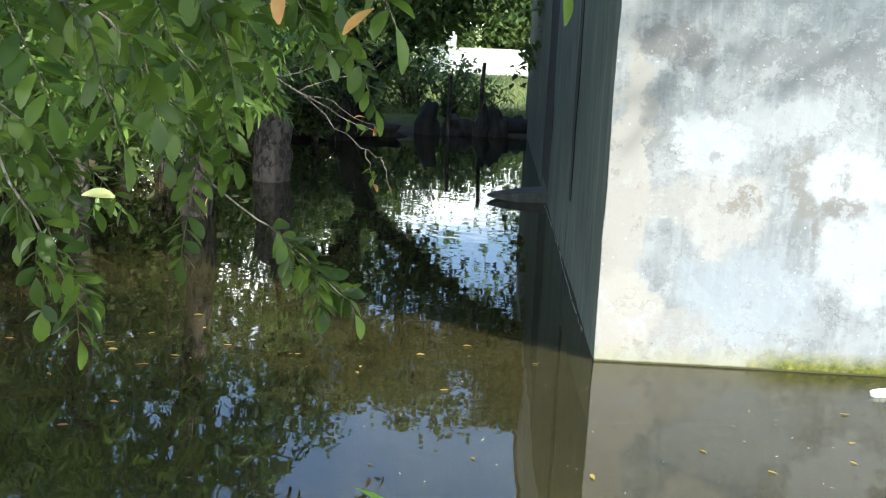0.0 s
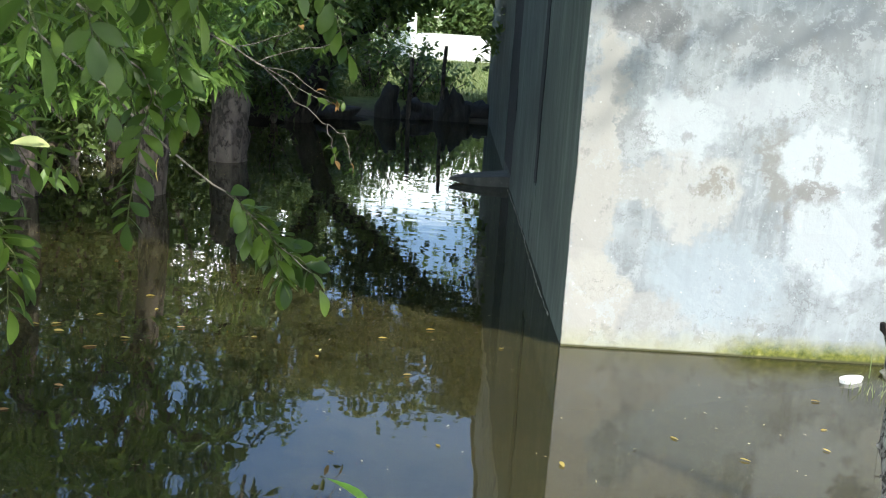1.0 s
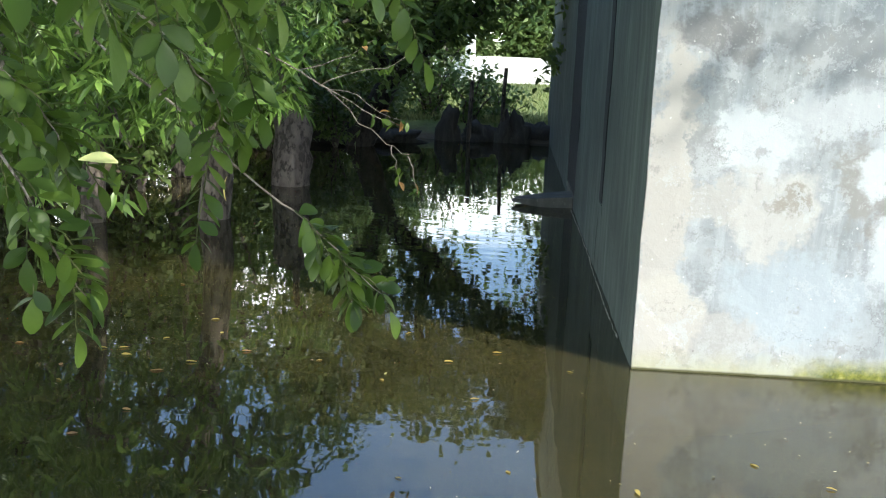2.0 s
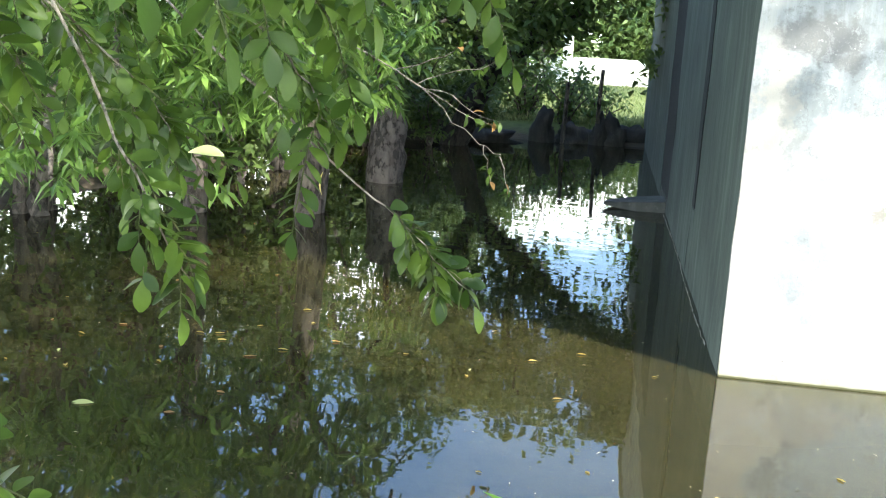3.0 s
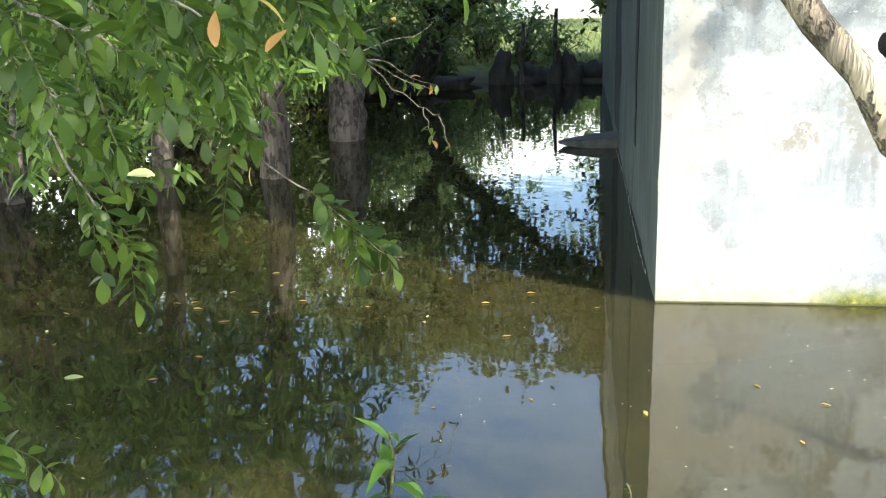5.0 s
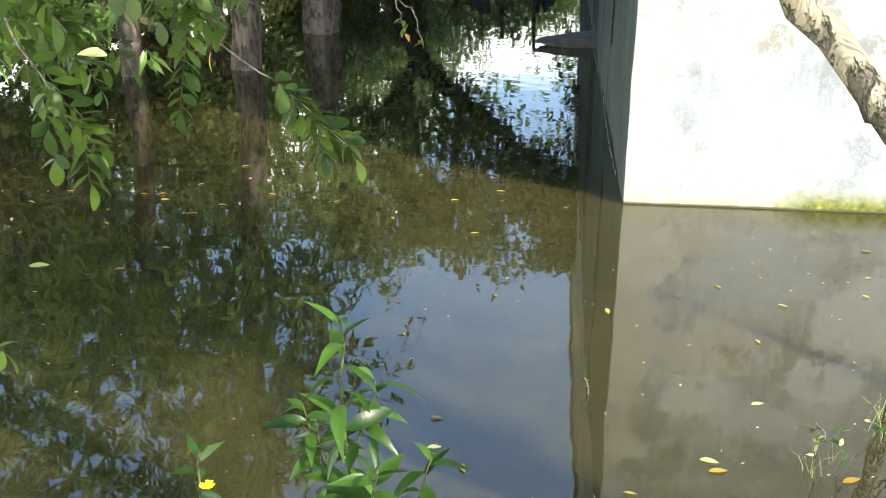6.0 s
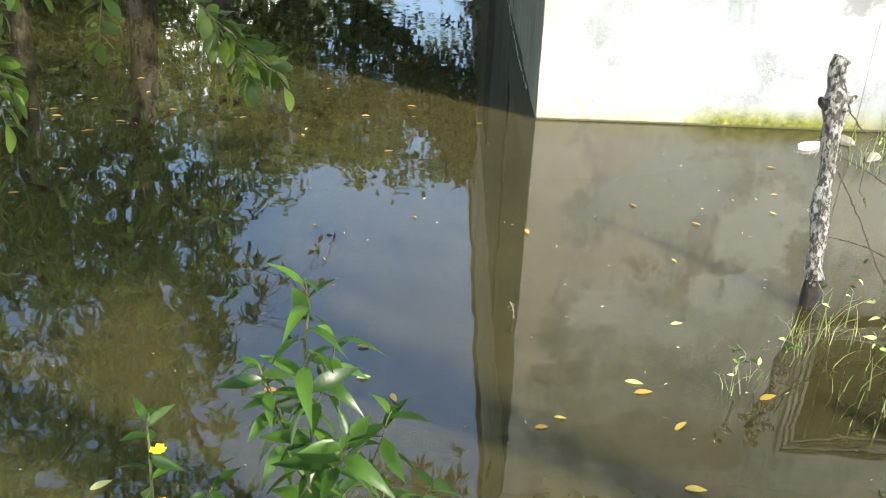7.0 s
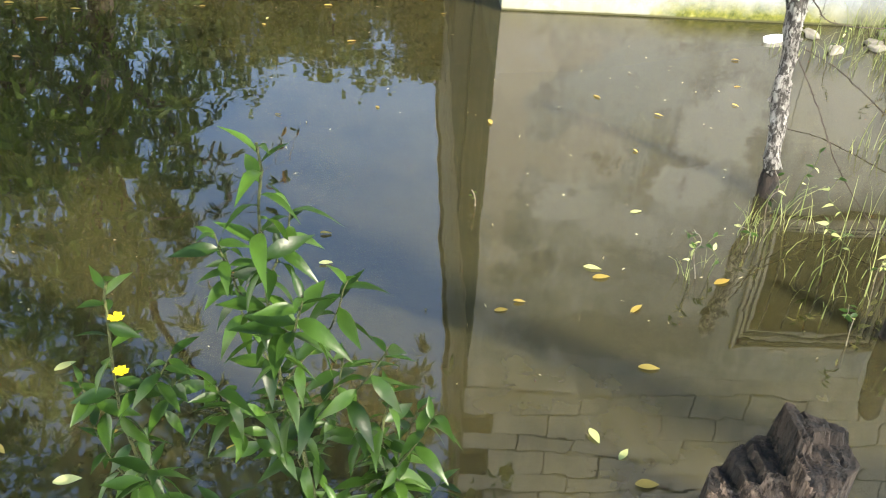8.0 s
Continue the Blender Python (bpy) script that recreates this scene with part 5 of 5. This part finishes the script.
def weed(at, height, lean, count, seed, pale=0.35):
    """A thin wandering stalk with small leaves towards its tip."""
    r = np.random.default_rng(seed)
    ob = thing("water_weed", "thin straggling weed with small pale green leaves", "weed", at, 0, "shore weeds")
    end = Vector((lean[0], lean[1], height))
    p = curve_points([(0, 0, -0.08), end * 0.4 + Vector((r.normal(0, 0.02), r.normal(0, 0.02), 0.02)), end * 0.75 + Vector((r.normal(0, 0.02), 0, 0)), end], 12, 0.002, seed)
    part("stalk", mesh_of("stalk", *tube(p, np.linspace(0.0022, 0.001, 12), 5, 0.05), True), MAT_TWIG if seed % 2 else MAT_STEM, ob)
    for k in range(count):
        f = r.uniform(0.35, 1.0)
        q = Vector(p[min(11, int(f * 11))])
        leaf = new("leaf", WEED_BLADES[1 if r.random() < pale else 0])
        leaf.parent = ob
        leaf.matrix_basis = leaf_turn(q, Vector((r.normal(0, 1), r.normal(0, 1), r.uniform(-0.2, 0.7))), r.normal(0, 0.5), r.uniform(0.6, 1.2))
    return ob


for i, (x, y, h, lx, ly, n) in enumerate(((1.10, 2.34, 0.17, -0.05, 0.03, 7), (1.13, 2.35, 0.2, -0.07, -0.02, 3), (1.14, 2.36, 0.14, 0.05, 0.04, 5), (1.47, 2.0, 0.15, -0.03, 0.02, 10), (1.52, 1.9, 0.12, 0.05, 0.03, 9), (1.62, 2.18, 0.2, 0.05, 0.06, 12), (1.58, 2.34, 0.22, -0.06, 0.05, 12),
                                          (1.70, 2.3, 0.24, 0.08, 0.02, 14), (1.66, 2.5, 0.26, -0.04, 0.08, 10), (1.8, 2.42, 0.22, 0.02, 0.05, 14), (1.56, 2.75, 0.26, 0.06, 0.02, 6), (1.44, 2.62, 0.24, -0.02, 0.05, 6), (2.3, 4.2, 0.2, 0.05, 0.0, 10), (2.55, 4.1, 0.25, -0.04, 0.03, 12),
                                          (2.75, 4.2, 0.25, 0.05, 0.03, 12), (2.9, 4.75, 0.45, 0.08, -0.05, 10), (3.0, 4.7, 0.55, -0.05, -0.03, 12), (1.33, 2.52, 0.1, -0.04, 0.0, 5))):
    weed((x, y, 0), h, (lx, ly), n, 400 + i)


def stone(at, size, seed, material=None):
    r = np.random.default_rng(seed)
    bm = bmesh.new()
    bmesh.ops.create_icosphere(bm, subdivisions=3, radius=1.0)
    for v in bm.verts:
        v.co *= 1 + (0.60 if material else 0.45) * noise.noise(v.co * 1.1 + Vector((seed, 0, 0))) + (0.42 if material else 0.25) * noise.noise(v.co * 3.5 + Vector((0, seed, 0))) + (0.12 * noise.noise(v.co * 2.2 + Vector((seed, seed, 3))) if material else 0)
        v.co = Vector((v.co.x * size[0], v.co.y * size[1], v.co.z * size[2]))
    me = bpy.data.meshes.new("stone")
    bm.to_mesh(me)
    bm.free()
    me.polygons.foreach_set("use_smooth", [True] * len(me.polygons))
    me.materials.append(material or MAT_STONE)
    ob = new("stone", me)
    ob.matrix_world = pose(*at, 0, 0, r.uniform(0, 180))
    return ob


for i, (x, y, s) in enumerate(((2.36, 4.55, 0.06), (2.42, 4.42, 0.055), (2.58, 4.47, 0.05), (2.68, 4.44, 0.06), (2.72, 4.3, 0.05), (2.80, 4.28, 0.065), (2.83, 4.5, 0.06), (2.9, 4.36, 0.06), (2.95, 4.55, 0.055), (3.02, 4.3, 0.07), (2.76, 4.6, 0.05))):
    tagged(stone((x + rng.normal(0, 0.03), y + rng.normal(0, 0.05), 0.008), (s * rng.uniform(0.6, 1.15), s * rng.uniform(0.5, 0.8), s * rng.uniform(0.3, 0.55)), i + 1), "pale rounded stone in shallow water by the wall", "stone", "shore stones")
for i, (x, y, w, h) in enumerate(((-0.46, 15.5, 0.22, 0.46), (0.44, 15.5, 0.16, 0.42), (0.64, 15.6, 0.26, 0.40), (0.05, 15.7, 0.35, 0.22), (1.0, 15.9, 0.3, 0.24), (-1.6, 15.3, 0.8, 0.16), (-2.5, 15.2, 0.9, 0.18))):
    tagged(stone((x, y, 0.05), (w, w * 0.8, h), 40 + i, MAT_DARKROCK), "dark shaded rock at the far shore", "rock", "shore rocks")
pole("bank_post", "dark thin post standing on the far bank", [(0.42, 15.5, 0.0), (0.41, 15.5, 0.7), (0.43, 15.5, 1.16)], (0.035, 0.03), MAT_TRUNK, (), "post")
pole("bank_post", "dark thin post standing on the far bank", [(-0.12, 15.4, -0.1), (-0.1, 15.4, 0.6), (-0.09, 15.4, 0.95)], (0.04, 0.03), MAT_TRUNK, (), "post")


def sandal():
    ob = thing("white_foam_piece", "white oval foam scrap floating by the post", "litter", (2.13, 4.5, 0.008), 25)
    bm = bmesh.new()
    ring = [(0.075 * math.cos(a) * (1 + 0.12 * math.cos(a)), 0.034 * math.sin(a)) for a in np.linspace(0, 2 * math.pi, 24, endpoint=False)]
    up = [bm.verts.new((x, y, 0.012)) for x, y in ring]
    lo = [bm.verts.new((x * 0.93, y * 0.9, -0.01)) for x, y in ring]
    bm.faces.new(up)
    bm.faces.new(list(reversed(lo)))
    for i in range(24):
        bm.faces.new((lo[i], lo[(i + 1) % 24], up[(i + 1) % 24], up[i]))
    part("foam", bm, MAT_FOAM, ob)


sandal()

# ---- leaves afloat ----
FLOATS = [leaf_mesh("floating_blade", 0.05, w, "oval", f, d) for w, f, d in ((0.022, 0.25, 0.02), (0.017, 0.5, 0.03), (0.026, 0.15, 0.0))]
for me, m in zip(FLOATS, (MAT_YELLOW, MAT_YELLOW, MAT_BROWNLEAF)):
    me.materials.append(m)
PALE_FLOAT = FLOATS[0].copy()
PALE_FLOAT.materials.clear()
PALE_FLOAT.materials.append(MAT_PALE)


def float_leaf(x, y, me, turn, size):
    ob = new("floating_leaf", me)
    ob.matrix_world = pose(x, y, 0.004, rng.uniform(-6, 6), rng.uniform(-10, 10), turn) @ Matrix.Diagonal((size, size, size, 1))
    brown = me is FLOATS[2]
    tagged(ob, "dry brown leaf floating flat on muddy water" if brown else "fallen yellow leaf floating on muddy water", "leaf", "floating leaves")


LEAF_KINDS = FLOATS + [PALE_FLOAT]
# by the wall and the post
for x, y, k, a, s in ((0.56, 3.43, 0, 10, 0.85), (1.07, 3.72, 1, 30, 0.9), (1.31, 3.55, 1, 60, 0.8), (1.12, 3.21, 0, 20, 0.6), (1.03, 2.76, 3, 95, 0.85), (1.86, 4.21, 0, 80, 0.8), (1.76, 3.89, 0, 90, 0.6), (1.68, 3.67, 0, 40, 0.7), (0.81, 2.39, 3, 70, 1.15), (0.83, 2.35, 0, 95, 1.15),
                      (0.48, 2.17, 0, 95, 0.8), (0.54, 2.21, 0, 85, 0.75), (0.88, 1.90, 0, 80, 1.2), (1.22, 2.34, 0, 110, 1.2), (0.90, 2.20, 1, 130, 1.15), (0.65, 1.61, 3, 15, 1.1), (0.72, 1.59, 3, 140, 0.9), (0.77, 1.47, 0, 90, 1.2)):
    float_leaf(x, y, LEAF_KINDS[k], a, s)
# round the waterside plants
for x, y, k, a, s in ((-0.72, 1.92, 3, 130, 1.2), (-0.60, 1.50, 3, 100, 1.3), (-0.22, 1.59, 0, 85, 1.2), (-0.06, 2.58, 0, 90, 0.8), (-0.05, 2.41, 3, 100, 0.9), (0.03, 2.28, 0, 20, 0.9), (-0.33, 2.33, 2, 80, 0.9), (-0.80, 1.58, 0, 50, 0.9), (-0.55, 1.66, 0, 120, 0.8), (0.10, 3.56, 0, 30, 0.6), (-0.30, 3.47, 1, 60, 0.6)):
    float_leaf(x, y, LEAF_KINDS[k], a, s)
# towards the trees
for x, y, k, a, s in ((-1.50, 4.49, 2, 100, 1.3), (-2.30, 4.78, 2, 80, 1.0), (-2.29, 4.12, 0, 30, 1.0), (-1.96, 3.74, 3, 95, 1.9), (-1.77, 4.79, 0, 110, 1.0), (-1.72, 4.68, 0, 90, 1.0), (-1.87, 4.76, 1, 80, 1.0), (-0.14, 4.80, 1, 95, 0.9), (-0.01, 4.31, 0, 110, 0.9), (0.11, 4.97, 1, 90, 1.0), (0.45, 4.72, 0, 60, 0.6),
                      (-1.45, 5.33, 1, 90, 1.0), (-1.38, 4.62, 0, 95, 1.0), (-2.43, 4.57, 1, 70, 0.9), (-1.16, 4.82, 2, 100, 0.9), (-0.46, 4.48, 0, 20, 0.8), (-1.90, 4.28, 1, 50, 0.9), (-1.60, 3.73, 2, 90, 1.0), (-1.48, 3.99, 2, 85, 0.8)):
    float_leaf(x, y, LEAF_KINDS[k], a, s)
for i in range(16):
    float_leaf(rng.uniform(-2.9, -0.3), rng.uniform(3.9, 6.8), LEAF_KINDS[i % 4], rng.uniform(0, 360), rng.uniform(0.5, 0.85))


# scraps and scum afloat
def scum():
    n = 260
    x, y = rng.uniform(-2.8, 1.9, n), rng.uniform(1.6, 6.8, n)
    keep = ~((x > 0.6) & (y > 4.6))
    x, y = x[keep], y[keep]
    a = rng.uniform(0, 2 * np.pi, len(x))
    ob = new("floating_scraps", leaf_cloud("floating_scraps", np.stack([x, y, np.full(len(x), 0.005)], 1), np.stack([np.cos(a), np.sin(a), np.full(len(x), 0.05)], 1), rng.uniform(0.008, 0.026, len(x)), rng.uniform(0.003, 0.007, len(x))))
    ob.data.materials.append(SCRAPS)
    tagged(ob, "tiny pale plant scraps floating on the water", "debris", kind="stuff")


SCRAPS = leaf_material("pale_scraps", (0.16, 0.12, 0.06), (0.42, 0.38, 0.24), 0.7, 0.1, 0.1, "island")
scum()
foam = thing("scum_line", "thin pale line of scum along the wall foot", "scum", (0, 0, 0))
foam.matrix_world = HOUSE
part("line", mesh_of("line", *tube(curve_points([(-0.012, 0.5, 0.002), (-0.02, 1.5, 0.002), (-0.012, 2.8, 0.002), (-0.02, 4.6, 0.002)], 60, 0.003, 5), np.abs(np.random.default_rng(4).normal(0.0022, 0.0016, 60)) + 0.0006, 5, 0.3)), MAT_STONE, foam)


# sprig standing out of the water
def sprig():
    ob = thing("water_sprig", "small dark sprig standing out of the water", "sprig", (0.43, 2.78, 0))
    part("stem", mesh_of("stem", *tube(curve_points([(0, 0, -0.1), (0.005, 0, 0.03), (-0.012, 0, 0.065)], 7, 0.001), [0.0025] * 7, 5)), MAT_TWIG, ob)
    for k in range(4):
        leaf = new("leaf", DRIES[2])
        leaf.parent = ob
        leaf.matrix_basis = leaf_turn((-0.01, 0, 0.03 + 0.009 * k), (math.cos(k * 2), math.sin(k * 2), 0.2), 0, 0.3)


sprig()

# ---- beyond the far bank ----
wall_far = rough_box((-6, 32, -0.1), (9, 32.25, 1.05), 0.8, 0.02, 5, 0.02)
me_far = bpy.data.meshes.new("garden_wall")
wall_far.to_mesh(me_far)
wall_far.free()
me_far.materials.append(MAT_WHITEWALL)
tagged(new("garden_wall", me_far), "low whitewashed garden wall in bright sun", "wall", kind="structure")
pillar = thing("white_pillar", "round-topped whitewashed pillar by the garden wall", "pillar", (-0.18, 31.8, 0.1))
part("shaft", mesh_of("shaft", *tube([(0, 0, -0.2), (0, 0, 0.8), (0, 0, 1.6), (0, 0, 1.7), (0, 0, 1.76)], [0.17, 0.165, 0.16, 0.13, 0.05], 16, 0.0), True), MAT_WHITEWALL, pillar)


def field_grass():
    n = 26000
    x, y = rng.uniform(-5, 6, n), 16.2 + rng.random(n) ** 1.6 * 15
    z = np.array([ground_height(a, b) for a, b in zip(x, y)])
    a = rng.uniform(0, 2 * np.pi, n)
    ways = np.stack([np.cos(a) * 0.5, np.sin(a) * 0.5, np.ones(n)], 1)
    ob = new("field_grass", leaf_cloud("field_grass", np.stack([x, y, z - 0.01], 1), ways, rng.uniform(0.06, 0.2, n), rng.uniform(0.012, 0.025, n)))
    ob.data.materials.append(MAT_GRASS)
    tagged(ob, "sunlit short grass of the field behind the bank", "grass", kind="stuff")


for i, x in enumerate(range(-12, 13, 2)):
    bush("bush", "leafy hedge bush behind the white garden wall", (x + rng.uniform(-0.5, 0.5), 34.5 + rng.uniform(0, 1.5), 0.1), (1.5, 1.2, 3.2), 5200, MAT_FARLEAF, 0.34, 0.16, 300 + i)
field_grass()
BANK_LIMBS = [([(-1.75, -1.25, 1.9), (-1.6, 0.0, 2.5), (-1.2, 1.3, 2.35), (-0.95, 1.95, 2.0)], 0.045), ([(-1.8, -1.3, 2.4), (-0.8, -0.5, 3.2), (0.2, 0.2, 3.45), (1.1, 0.5, 3.4)], 0.05)]
make_tree("shade_tree", "tree with oval leaves whose branches hang over the water", [(-1.8, -1.4, -0.2), (-1.75, -1.3, 1.2), (-1.8, -1.3, 2.4), (-1.7, -1.2, 3.6)], [0.12, 0.10, 0.08, 0.03], BANK_LIMBS, MAT_DARKLEAF, MAT_TRUNK,
          np.concatenate([clump_points([(0.65, 0.3, 3.4), (0.95, 0.6, 3.35), (1.2, 0.8, 3.4), (0.75, 0.95, 3.4), (1.1, 1.2, 3.45), (1.2, 0.3, 3.4), (0.95, -0.15, 3.45), (1.25, -0.3, 3.4), (1.4, 0.0, 3.5)], 0.22, 260, 0.5), clump_points([(-1.7, -1.2, 3.5), (-1.4, -0.8, 3.2), (-1.6, 0.0, 2.8)], 0.3, 60, 0.6)]), 7, 0.085, 0.045, 0.4, 0.05)
build_blocks()
